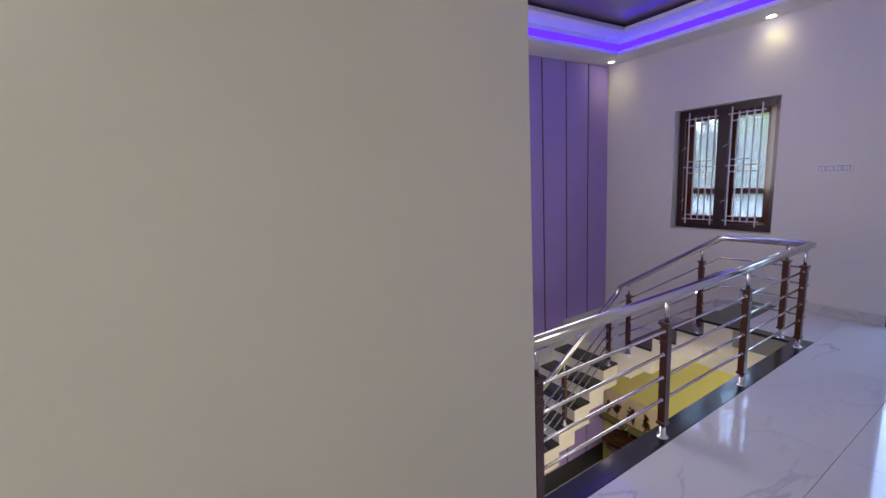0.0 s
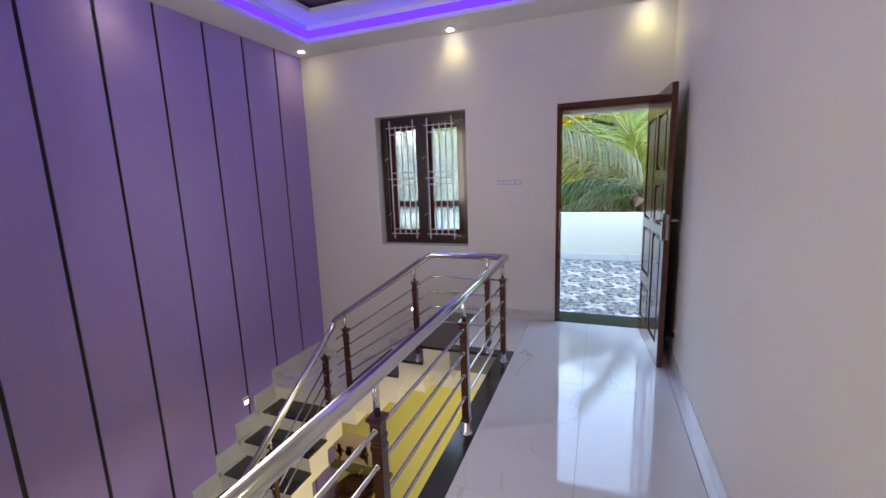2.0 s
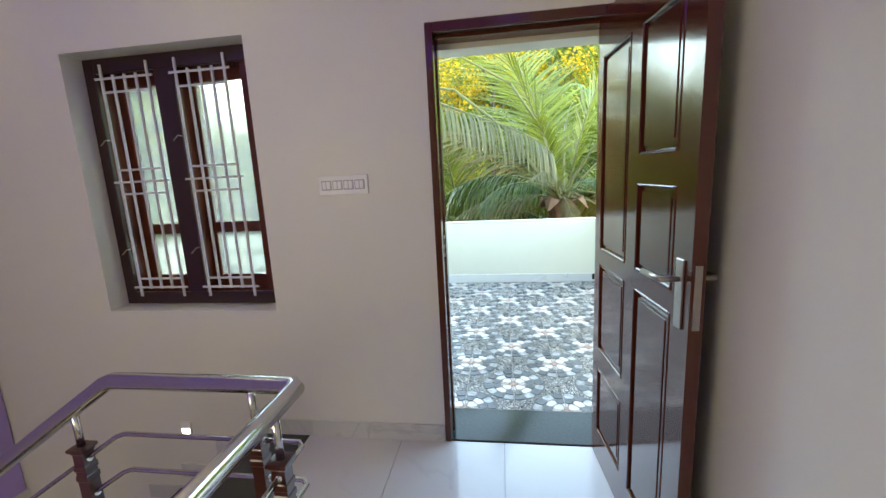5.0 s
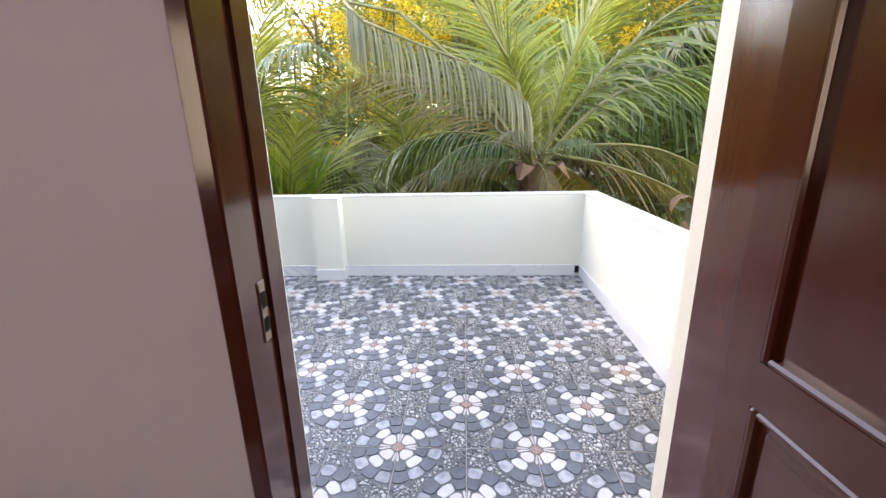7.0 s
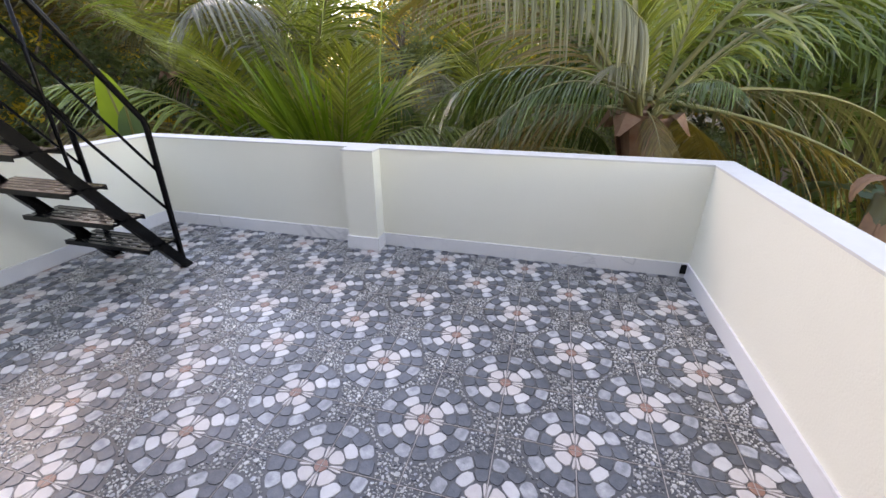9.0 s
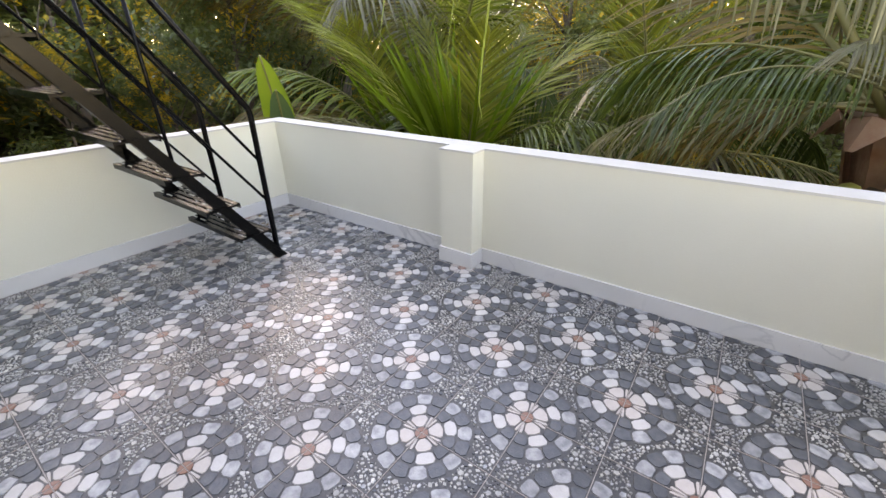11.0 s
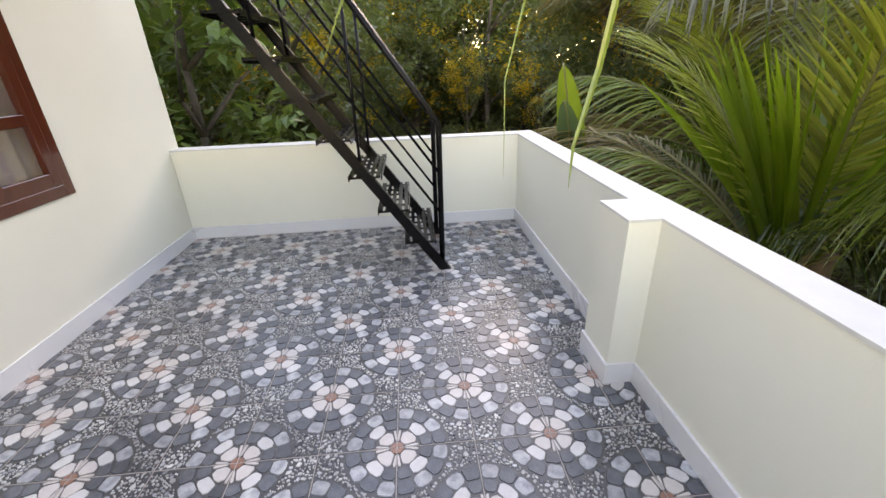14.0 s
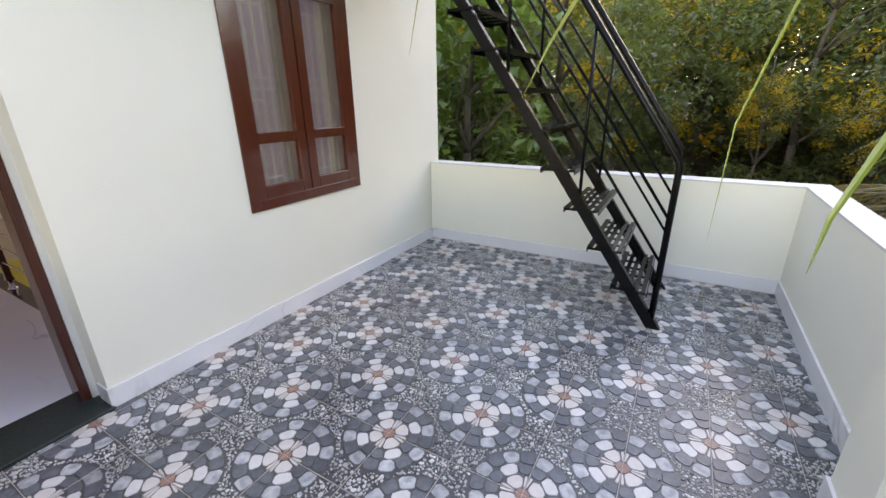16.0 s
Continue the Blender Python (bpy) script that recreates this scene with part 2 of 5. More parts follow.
def lathe(bm, profile, m, sides=20):
    """Turn (radius, height) pairs round z, then place by m."""
    rings = [[bm.verts.new(m @ Vector((r * math.cos(a), r * math.sin(a), z))) for a in (2 * math.pi * i / sides for i in range(sides))] for r, z in profile]
    for g, h in zip(rings, rings[1:]):
        for i in range(sides):
            bm.faces.new((g[i], g[(i + 1) % sides], h[(i + 1) % sides], h[i])).smooth = True
    bm.faces.new(rings[0][::-1])
    bm.faces.new(rings[-1])
    return bm


def prism(bm, outline, z0, z1):
    """An upright prism on a plan outline."""
    lo = [bm.verts.new((x, y, z0)) for x, y in outline]
    hi = [bm.verts.new((x, y, z1)) for x, y in outline]
    k = len(outline)
    for i in range(k):
        bm.faces.new((lo[i], lo[(i + 1) % k], hi[(i + 1) % k], hi[i]))
    bm.faces.new(lo[::-1])
    bm.faces.new(hi)
    return bm


def mesh_of(bm, name, material):
    bmesh.ops.recalc_face_normals(bm, faces=bm.faces[:])
    me = bpy.data.meshes.new(name)
    bm.to_mesh(me)
    bm.free()
    me.materials.append(material)
    return me


def part(name, bm, material, parent=None, label=""):
    ob = new(name, mesh_of(bm, name, material))
    if parent is not None:
        ob.parent = parent
        ob.matrix_parent_inverse = parent.matrix_world.inverted() if parent.type != "EMPTY" else Matrix.Translation(-parent.location)
    return tagged(ob, label)


def thing(name, at, label, category, group=""):
    ob = new(name)
    ob.empty_display_size = 0.05
    ob.location = at
    return tagged(ob, label, category, group)


def setting(name, bm, material, label, category):
    return tagged(part(name, bm, material), label, category, kind="structure")


def shared(name, me, parent, m):
    """One more object on a mesh that alike pieces share; m is its place in the world."""
    ob = new(name, me)
    ob.parent = parent
    ob.matrix_basis = Matrix.Translation(-parent.location) @ m
    return ob


# ---------------------------------------------------------------- hall: walls, floor, ceiling
WIN_Y0, WIN_Y1, WIN_Z0, WIN_Z1 = 1.806, 2.89, 0.736, 2.197
DOOR_Y0, DOOR_Y1, DOOR_Z = -0.03, 0.87, 2.162        # wooden frame, outside size
OUT_Y0, OUT_Y1, OUT_Z = -0.015, 0.899, 2.075           # plastered opening on the terrace side
OWIN_Y0, OWIN_Y1, OWIN_Z0, OWIN_Z1 = 1.864, 2.906, 0.744, 2.19
MID = 5.345
ROOF = 3.35
w = boxes(
    (WX0, MID, RIGHT_Y - 0.2, DOOR_Y0, FLOOR, ROOF), (WX0, MID, DOOR_Y0, DOOR_Y1, DOOR_Z, ROOF),
    (WX0, MID, DOOR_Y1, WIN_Y0, -1.0, ROOF), (WX0, MID, WIN_Y0, WIN_Y1, FLOOR - 0.2, WIN_Z0), (WX0, MID, WIN_Y0, WIN_Y1, WIN_Z1, ROOF),
    (WX0, MID, WIN_Y1, PURPLE_Y + 0.12, -1.0, ROOF), (WX0, MID, WIN_Y0, WIN_Y1, -1.0, FLOOR - 0.2))
wall_window = setting("wall_window", w, WALL, "off-white plastered wall with a window and a terrace door", "wall")
w = boxes(
    (MID, WX1, -3.0, OUT_Y0, -3.4, ROOF), (MID, WX1, OUT_Y0, OUT_Y1, OUT_Z, ROOF), (MID, WX1, OUT_Y0, OUT_Y1, -3.4, -0.06),
    (MID, WX1, OUT_Y1, OWIN_Y0, -3.4, ROOF), (MID, WX1, OWIN_Y0, OWIN_Y1, -3.4, OWIN_Z0), (MID, WX1, OWIN_Y0, OWIN_Y1, OWIN_Z1, ROOF),
    (MID, WX1, OWIN_Y1, 4.22, -3.4, ROOF))
bmesh.ops.remove_doubles(w, verts=w.verts[:], dist=0.0005)
setting("wall_terrace", w, OUTER, "ivory painted outer wall of the house", "wall")
setting("wall_right", boxes((1.0, WX0, RIGHT_Y - 0.2, RIGHT_Y, FLOOR - 0.2, ROOF)), WALL, "plain off-white hall wall", "wall")
setting("wall_left", boxes((-3.0, END_X, END_Y, END_Y + 0.12, FLOOR, ROOF)), CREAM, "plain cream painted wall beside the stairwell", "wall")
setting("wall_well_end", boxes((END_X - 0.12, END_X, END_Y + 0.12, PURPLE_Y, FLOOR - 0.3, ROOF)), CREAM, "plain cream wall closing the stairwell", "wall")
setting("wall_purple_back", boxes((-1.0, WX0, PURPLE_Y, PURPLE_Y + 0.12, LOWER, ROOF)), GROOVE, "black backing of the panelled stair wall", "wall")
setting("wall_back", boxes((-3.12, -3.0, -3.0, END_Y + 0.12, FLOOR - 0.2, ROOF), (-3.0, 1.0, -3.12, -3.0, FLOOR - 0.2, ROOF),
                           (1.0, 1.12, -3.0, RIGHT_Y - 0.2, FLOOR - 0.2, ROOF)), CREAM, "plain cream walls of the front hall", "wall")
setting("floor", boxes((-3.0, WX0, -3.0, 1.235, FLOOR - 0.2, FLOOR - 0.012), (4.215, WX0, 1.235, 1.70, FLOOR - 0.2, FLOOR - 0.012)), GROUT, "tiled upper hall floor", "floor")

# ceiling: soffit with a sunk tray
LIP_X0, LIP_X1, LIP_Y0, LIP_Y1 = 1.45, 4.80, 0.32, 3.42
c = boxes((-3.0, LIP_X0, -3.0, PURPLE_Y, CEIL, CEIL + 0.06), (LIP_X1, WX0, RIGHT_Y, PURPLE_Y, CEIL, CEIL + 0.06),
          (LIP_X0, LIP_X1, RIGHT_Y, LIP_Y0, CEIL, CEIL + 0.06), (LIP_X0, LIP_X1, LIP_Y1, PURPLE_Y, CEIL, CEIL + 0.06))
setting("ceiling_soffit", c, CEILING, "white plasterboard soffit with downlights", "ceiling")
IN = 0.26
c = boxes((LIP_X0 - 0.14, LIP_X0 + IN, LIP_Y0 - 0.14, LIP_Y1 + 0.14, 3.13, 3.17), (LIP_X1 - IN, LIP_X1 + 0.14, LIP_Y0 - 0.14, LIP_Y1 + 0.14, 3.13, 3.17),
          (LIP_X0 + IN, LIP_X1 - IN, LIP_Y0 - 0.14, LIP_Y0 + IN, 3.13, 3.17), (LIP_X0 + IN, LIP_X1 - IN, LIP_Y1 - IN, LIP_Y1 + 0.14, 3.13, 3.17))
setting("ceiling_tray_border", c, CEILING, "white border of the sunk ceiling tray", "ceiling")
setting("ceiling_tray", boxes((LIP_X0, LIP_X1, LIP_Y0, LIP_Y1, 3.20, 3.26)), TRAY, "dark purple sunk ceiling panel", "ceiling")
setting("roof", boxes((-3.12, WX1 + 0.02, -3.12, 4.24, ROOF, ROOF + 0.12)), OUTER, "flat concrete roof slab", "roof")

# ---------------------------------------------------------------- lower floor, seen through the stairwell
w = boxes((WX0, WX0 + 0.1, -2.5, PURPLE_Y, LOWER, -1.0), (-1.12, -1.0, -2.5, PURPLE_Y, LOWER, FLOOR - 0.2), (-1.0, WX0, -2.62, -2.5, LOWER, FLOOR - 0.2))
setting("wall_lower", w, YELLOW, "yellow painted walls of the floor below", "wall")
setting("floor_lower", boxes((-1.0, WX0, -2.5, PURPLE_Y, LOWER - 0.1, LOWER)), MARBLE, "pale tiled floor of the room below", "floor")
setting("well_edge", boxes((END_X, 4.24, 1.205, 1.235, FLOOR - 0.2, FLOOR - 0.013)), STAIR_WHITE, "painted edge of the floor slab", "trim")

# black granite border of the well
g = boxes((END_X, 4.315, 1.125, 1.25, FLOOR - 0.02, FLOOR + 0.004), (4.20, 4.315, 1.25, 1.70, FLOOR - 0.02, FLOOR + 0.004))
setting("granite_border", bevelled(g, 0.003), GRANITE, "polished black granite border round the stairwell", "trim")


# ---------------------------------------------------------------- staircase
RISE, GOING = 0.17, 0.265
staircase = tagged(thing("staircase", (4.25, 3.0, LOWER), "folded cream staircase with polished black granite treads", "staircase"), kind="structure")
# upper flight along the window wall
edges = [((4.20, y), (WX0, y)) for y in (1.97, 2.24, 2.51, 2.78)]
edges.insert(0, ((4.20, 1.69), (WX0, 1.69)))
for k in range(4):
    (ax, ay), (bx, by) = edges[k]
    (cx, cy), (dx, dy) = edges[k + 1]
    z = FLOOR - RISE * k
    part("step", prism(bmesh.new(), [(ax + 0.03, ay), (bx - 0.001, by), (dx - 0.001, dy), (cx + 0.03, cy)], z - RISE - 0.14, z - 0.022), STAIR_WHITE, staircase)
    part("tread", prism(bmesh.new(), [(ax, ay), (bx - (0.10 if k else 0), by), (dx - (0.10 if k else 0), dy + 0.025), (cx, cy + 0.025)], z - 0.022, z + 0.003), GRANITE, staircase, "polished black granite tread")
z = FLOOR - RISE * 4
part("step", prism(bmesh.new(), [(4.23, 2.78), (WX0 - 0.001, 2.78), (WX0 - 0.001, PURPLE_Y - 0.01), (4.23, PURPLE_Y - 0.01)], z - RISE - 0.14, z - 0.022), STAIR_WHITE, staircase)
part("tread", prism(bmesh.new(), [(4.205, 2.78), (WX0, 2.78), (WX0, PURPLE_Y - 0.012), (4.205, PURPLE_Y - 0.012)], z - 0.022, z + 0.003), MARBLE, staircase, "white marble quarter landing")
FLIGHT_Y0 = 2.96
for k in range(13):
    x1 = 4.23 - GOING * k
    z = FLOOR - RISE * (5 + k)
    part("step", boxes((x1 - GOING, x1, FLIGHT_Y0, PURPLE_Y - 0.01, z - RISE - 0.12, z - 0.018)), STAIR_WHITE, staircase)
    part("tread", bevelled(boxes((x1 - GOING - 0.02, x1, FLIGHT_Y0 - 0.012, PURPLE_Y - 0.11, z - 0.018, z + 0.004)), 0.004), GRANITE, staircase, "polished black granite tread")
    part("skirting", boxes((x1 - GOING - 0.02, x1 + 0.10, PURPLE_Y - 0.035, PURPLE_Y - 0.008, z - 0.06, z + 0.16)), SKIRT, staircase)
for k in range(4):
    y0, y1, z = edges[k][1][1], edges[k + 1][1][1], FLOOR - RISE * k
    part("skirting", boxes((WX0 - 0.014, WX0 - 0.001, y0 - 0.02, y1 + 0.08, z + 0.004, z + 0.10)), SKIRT, staircase)
part("skirting", boxes((4.23, WX0, PURPLE_Y - 0.03, PURPLE_Y - 0.008, FLOOR - RISE * 4, FLOOR - RISE * 4 + 0.16)), SKIRT, staircase)

# ---------------------------------------------------------------- purple panelled wall
panelling = tagged(thing("wall_panelling", (3.0, PURPLE_Y, 0), "purple painted wall panelling with thin black grooves", "wall panel"), kind="structure")
PITCH = 0.441
joints = [4.768 - PITCH * k for k in range(9, -1, -1)]
spans = list(zip([END_X] + [j for j in joints if j > END_X + 0.05], [j for j in joints if j > END_X + 0.05] + [WX0 + 0.006]))
for a, b in spans:
    part("panel", bevelled(boxes((a + 0.013, b - 0.013, PURPLE_Y - 0.012, PURPLE_Y, -2.9, CEIL)), 0.002), PURPLE, panelling)

# ---------------------------------------------------------------- steel and wood balustrade
LEVEL_Z = 0.823          # axis of the level handrail
KINK_B = (RAIL_X, 1.86, LEVEL_Z)
KINK_D = (RAIL_X + 0.02, 2.95, 0.10)
FOOT1 = (2.55, 2.99, -1.20)
balustrade = thing("balustrade", (RAIL_X, RAIL_Y, FLOOR), "stainless steel balustrade with dark red wooden posts round the stairwell", "balustrade")
SLOPE = RISE / GOING


def rail_line(dz, r, name, label=""):
    p = bmesh.new()
    pipe(p, [(END_X, RAIL_Y, LEVEL_Z + dz), (RAIL_X - 0.02, RAIL_Y, LEVEL_Z + dz), (RAIL_X, RAIL_Y + 0.02, LEVEL_Z + dz),
             (RAIL_X, 1.84, LEVEL_Z + dz), (RAIL_X, 1.88, LEVEL_Z + dz - 0.015), (RAIL_X, 2.93, 0.115 + dz), (RAIL_X, 2.955, 0.09 + dz)], r, 14 if r > 0.02 else 8)
    part(name, p, STEEL, balustrade, label)
    q = bmesh.new()
    z0 = 0.03 + dz
    pipe(q, [(RAIL_X, 2.955, 0.09 + dz), (RAIL_X - 0.01, 2.975, z0), (RAIL_X - 0.06, 2.99, z0 - 0.05),
             (1.10, 2.99, z0 - 0.05 - SLOPE * (RAIL_X - 0.06 - 1.10))] if dz == 0 else
         [(4.18, 2.99, z0 - 0.10), (1.10, 2.99, z0 - 0.10 - SLOPE * (4.18 - 1.10))], r, 14 if r > 0.02 else 8)
    part(name, q, STEEL, balustrade, label)


rail_line(0.0, 0.029, "handrail", "polished steel handrail")
for dz in (-0.20, -0.34, -0.48, -0.62):
    rail_line(dz, 0.0085, "bar")


def post(x, y, base, top, along=True):
    """Square wooden post with a collar, on a steel foot, carrying the rail on a steel pin."""
    h = top - base
    b1 = bmesh.new()
    steps = [(0.027, 0.085), (0.027, 0.10), (0.021, 0.105), (0.021, h - 0.285), (0.024, h - 0.28), (0.024, h - 0.262), (0.021, h - 0.258), (0.021, h - 0.245), (0.024, h - 0.241), (0.024, h - 0.223),
             (0.021, h - 0.219), (0.021, h - 0.178), (0.024, h - 0.172), (0.025, h - 0.166), (0.031, h - 0.164), (0.031, h - 0.152), (0.012, h - 0.151)]
    lathe(b1, [(r * 1.414, z) for r, z in steps], pose(x, y, base, 0, 0, 45), 4)
    for f in b1.faces:
        f.smooth = False
    p = part("post", b1, WOOD, balustrade, "turned dark red wooden post")
    f = bmesh.new()
    lathe(f, [(0.036, 0), (0.036, 0.006), (0.03, 0.014), (0.018, 0.018), (0.016, 0.09)], pose(x, y, base), 16)
    part("foot", f, STEEL, p, "steel foot flange")
    f = bmesh.new()
    tube(f, (x, y, base + h - 0.16), (x, y, base + h - 0.02), 0.0125, 12)
    part("pin", f, STEEL, p)
    for dz in (-0.20, -0.34, -0.48, -0.62):
        way = Vector((0.027, 0, 0)) if along else Vector((0, 0.027, 0))
        c = Vector((x, y, top + dz))
        part("ferrule", tube(bmesh.new(), c - way, c + way, 0.0105, 8), STEEL, p)


for x in (1.07, 2.083, 3.081, 4.105):
    post(x, RAIL_Y, FLOOR, LEVEL_Z)
post(RAIL_X, 1.34, FLOOR, LEVEL_Z, False)
post(RAIL_X, 2.03, FLOOR - RISE * 1, LEVEL_Z - 0.105, False)
post(RAIL_X, 2.83, FLOOR - RISE * 4, 0.18, False)
for x in (4.09, 3.295, 2.5, 1.705):
    k = int((4.23 - x) / GOING)
    post(x, 2.99, FLOOR - RISE * (5 + k), -0.02 - SLOPE * (RAIL_X - 0.06 - x))

# ---------------------------------------------------------------- terrace door
door = tagged(thing("door_1", (WX0, 0.0, FLOOR), "open panelled brown wooden terrace door in a dark wooden frame", "door"), kind="structure")
FW, FWL, FWR = 0.047, 0.036, 0.074
part("door_frame", bevelled(boxes((WX0 - 0.012, MID - 0.004, DOOR_Y1 - FWL, DOOR_Y1 - 0.001, FLOOR, DOOR_Z - 0.001),
                                  (WX0 - 0.012, MID - 0.004, DOOR_Y0 + 0.001, DOOR_Y0 + FWR, FLOOR, DOOR_Z - 0.001),
                                  (WX0 - 0.012, MID - 0.004, DOOR_Y0 + FWR, DOOR_Y1 - FWL, DOOR_Z - FW, DOOR_Z - 0.001)), 0.004), TEAK, door, "dark varnished wooden door frame")
part("door_stop", boxes((WX0 + 0.085, MID - 0.006, DOOR_Y1 - FWL - 0.007, DOOR_Y1 - FWL, FLOOR, DOOR_Z - FW),
                        (WX0 + 0.045, MID - 0.006, DOOR_Y0 + FWR, DOOR_Y1 - FWL - 0.007, DOOR_Z - FW - 0.014, DOOR_Z - FW)), TEAK, door)
part("strike_plate", bevelled(boxes((WX0 + 0.049, WX0 + 0.071, DOOR_Y1 - FWL - 0.003, DOOR_Y1 - FWL + 0.001, 1.02, 1.135)), 0.001), WORN_NICKEL, door, "nickel strike plate")
# black blocks on the plate stand in for the shaded latch holes
part("latch_hole", boxes((WX0 + 0.053, WX0 + 0.068, DOOR_Y1 - FWL - 0.0045, DOOR_Y1 - FWL, 1.04, 1.066), (WX0 + 0.053, WX0 + 0.068, DOOR_Y1 - FWL - 0.0045, DOOR_Y1 - FWL, 1.085, 1.115)), RUBBER_AND_HOLES, door)
# leaf, swung inwards nearly against the hall wall
LEAF, LZ0, LZ1 = 0.86, FLOOR + 0.008, 2.10
LEAF_M = pose(WX0 - 0.016, 0.034, 0, 0, 0, 184.4)   # local x runs along the leaf from the hinge
lf = bmesh.new()
ST = 0.105
SH = 0.060                # stile by the hinges
cols = (SH, 0.375, 0.468, LEAF - ST)
panels = []
for z0, z1, c0, c1 in ((0.16, 1.03, cols[2], cols[3]), (1.10, 1.42, cols[2], cols[3]), (1.52, 1.96, cols[2], cols[3]),
                       (0.16, 0.50, cols[0], cols[1]), (0.60, 1.03, cols[0], cols[1]), (1.10, 1.96, cols[0], cols[1])):
    panels.append((c0, c1, LZ0 + z0, LZ0 + z1))
box(lf, 0, SH, -0.04, 0, LZ0, LZ1, LEAF_M)
box(lf, LEAF - ST, LEAF, -0.04, 0, LZ0, LZ1, LEAF_M)
box(lf, cols[1], cols[2], -0.04, 0, LZ0, LZ1, LEAF_M)
for c0, c1 in ((cols[0], cols[1]), (cols[2], cols[3])):
    zs = [LZ0] + [v for p in sorted((p for p in panels if p[0] == c0), key=lambda p: p[2]) for v in p[2:]] + [LZ1]
    for a, b in zip(zs[::2], zs[1::2]):
        box(lf, c0, c1, -0.04, 0, a, b, LEAF_M)
leaf = part("door_leaf", lf, TEAK, door, "panelled brown varnished door leaf")
for c0, c1, z0, z1 in panels:
    p = bmesh.new()
    box(p, c0, c1, -0.028, -0.012, z0, z1, LEAF_M)
    for k, (i0, i1) in enumerate(((0.028, -0.034), (0.04, -0.037))):
        box(p, c0 + i0, c1 - i0, i1, -0.04 - i1, z0 + i0, z1 - i0, LEAF_M)
    part("door_panel", p, TEAK, leaf)
    p = bmesh.new()
    for a0, a1, b0, b1 in ((c0, c0 + 0.012, z0, z1), (c1 - 0.012, c1, z0, z1), (c0 + 0.012, c1 - 0.012, z0, z0 + 0.012), (c0 + 0.012, c1 - 0.012, z1 - 0.012, z1)):
        box(p, a0, a1, -0.043, 0.003, b0, b1, LEAF_M)
    part("moulding", bevelled(p, 0.004), TEAK, leaf)
hd = bmesh.new()
for s in (-0.047, 0.0005):
    box(hd, LEAF - 0.075, LEAF - 0.033, s, s + 0.0065, 0.97, 1.18, LEAF_M)
handle = part("door_handle", bevelled(hd, 0.002), CHROME, leaf, "nickel lever handle with long backplate")
hd = bmesh.new()
for s, d in ((-0.04, -1), (0.0, 1)):
    pipe(hd, [LEAF_M @ Vector(v) for v in ((LEAF - 0.054, s, 1.12), (LEAF - 0.054, s + d * 0.055, 1.12), (LEAF - 0.066, s + d * 0.062, 1.12), (LEAF - 0.17, s + d * 0.062, 1.118))], 0.009, 10)
part("lever", hd, CHROME, handle)
lk = bmesh.new()
box(lk, LEAF - 0.001, LEAF + 0.002, -0.03, -0.01, 0.98, 1.17, LEAF_M)
part("lock_plate", lk, CHROME, leaf)
hg = bmesh.new()
for z in (0.2, 1.0, 1.85):
    tube(hg, (WX0 - 0.018, 0.036, z), (WX0 - 0.018, 0.036, z + 0.1), 0.008, 10)
part("hinge", hg, CHROME, door)
stop = thing("door_stopper", (4.40, RIGHT_Y, 0.22), "small black rubber door stopper on the wall", "door stopper")
s = bmesh.new()
lathe(s, [(0.022, 0), (0.022, 0.012), (0.013, 0.018), (0.013, 0.05), (0.019, 0.055), (0.019, 0.075)], pose(4.40, RIGHT_Y + 0.001, 0.22, -90), 16)
part("buffer", s, RUBBER_AND_HOLES, stop)
setting("threshold", bevelled(boxes((WX0 + 0.001, WX1 + 0.03, OUT_Y0 + 0.002, OUT_Y1 - 0.002, -0.06, -0.032)), 0.004), SILL, "polished dark green granite door threshold", "threshold")

# ---------------------------------------------------------------- window
win = tagged(thing("window_1", (WX0, 2.3, WIN_Z0), "closed red-brown wooden casement window with frosted panes and white bars", "window"), kind="structure")
FX0, FX1 = 5.345, WX1 + 0.012
y0, y1, z0, z1 = OWIN_Y0, OWIN_Y1, OWIN_Z0, OWIN_Z1
iy0, iy1, iz0, iz1 = WIN_Y0, WIN_Y1, WIN_Z0 + 0.006, WIN_Z1
MIDY = (y0 + y1) / 2
fr = boxes((FX0, FX1, y0, y0 + 0.07, z0, z1), (FX0, FX1, y1 - 0.07, y1, z0, z1), (FX0, FX1, y0 + 0.07, y1 - 0.07, z0, z0 + 0.07), (FX0, FX1, y0 + 0.07, y1 - 0.07, z1 - 0.07, z1),
           (FX0, FX1 - 0.02, MIDY - 0.035, MIDY + 0.035, z0 + 0.07, z1 - 0.07))
part("window_frame", bevelled(fr, 0.003), WINWOOD, win, "red-brown varnished window frame")
part("inner_casing", bevelled(boxes((FX0 - 0.022, FX0 - 0.001, y1 - 0.085, iy1 - 0.001, iz0 + 0.001, iz1 - 0.001), (FX0 - 0.022, FX0 - 0.001, iy0 + 0.001, iy0 + 0.075, iz0 + 0.001, iz1 - 0.001),
                                   (FX0 - 0.022, FX0 - 0.001, iy0 + 0.075, y1 - 0.085, z1 - 0.075, iz1 - 0.001), (FX0 - 0.022, FX0 - 0.001, iy0 + 0.075, y1 - 0.085, iz0 + 0.001, iz0 + 0.075),
                                   (FX0 - 0.022, FX0 - 0.001, MIDY - 0.06, MIDY + 0.06, iz0 + 0.075, z1 - 0.075)), 0.003), BACKLIT_WOOD, win, "wooden inner casing darkened as if backlit")
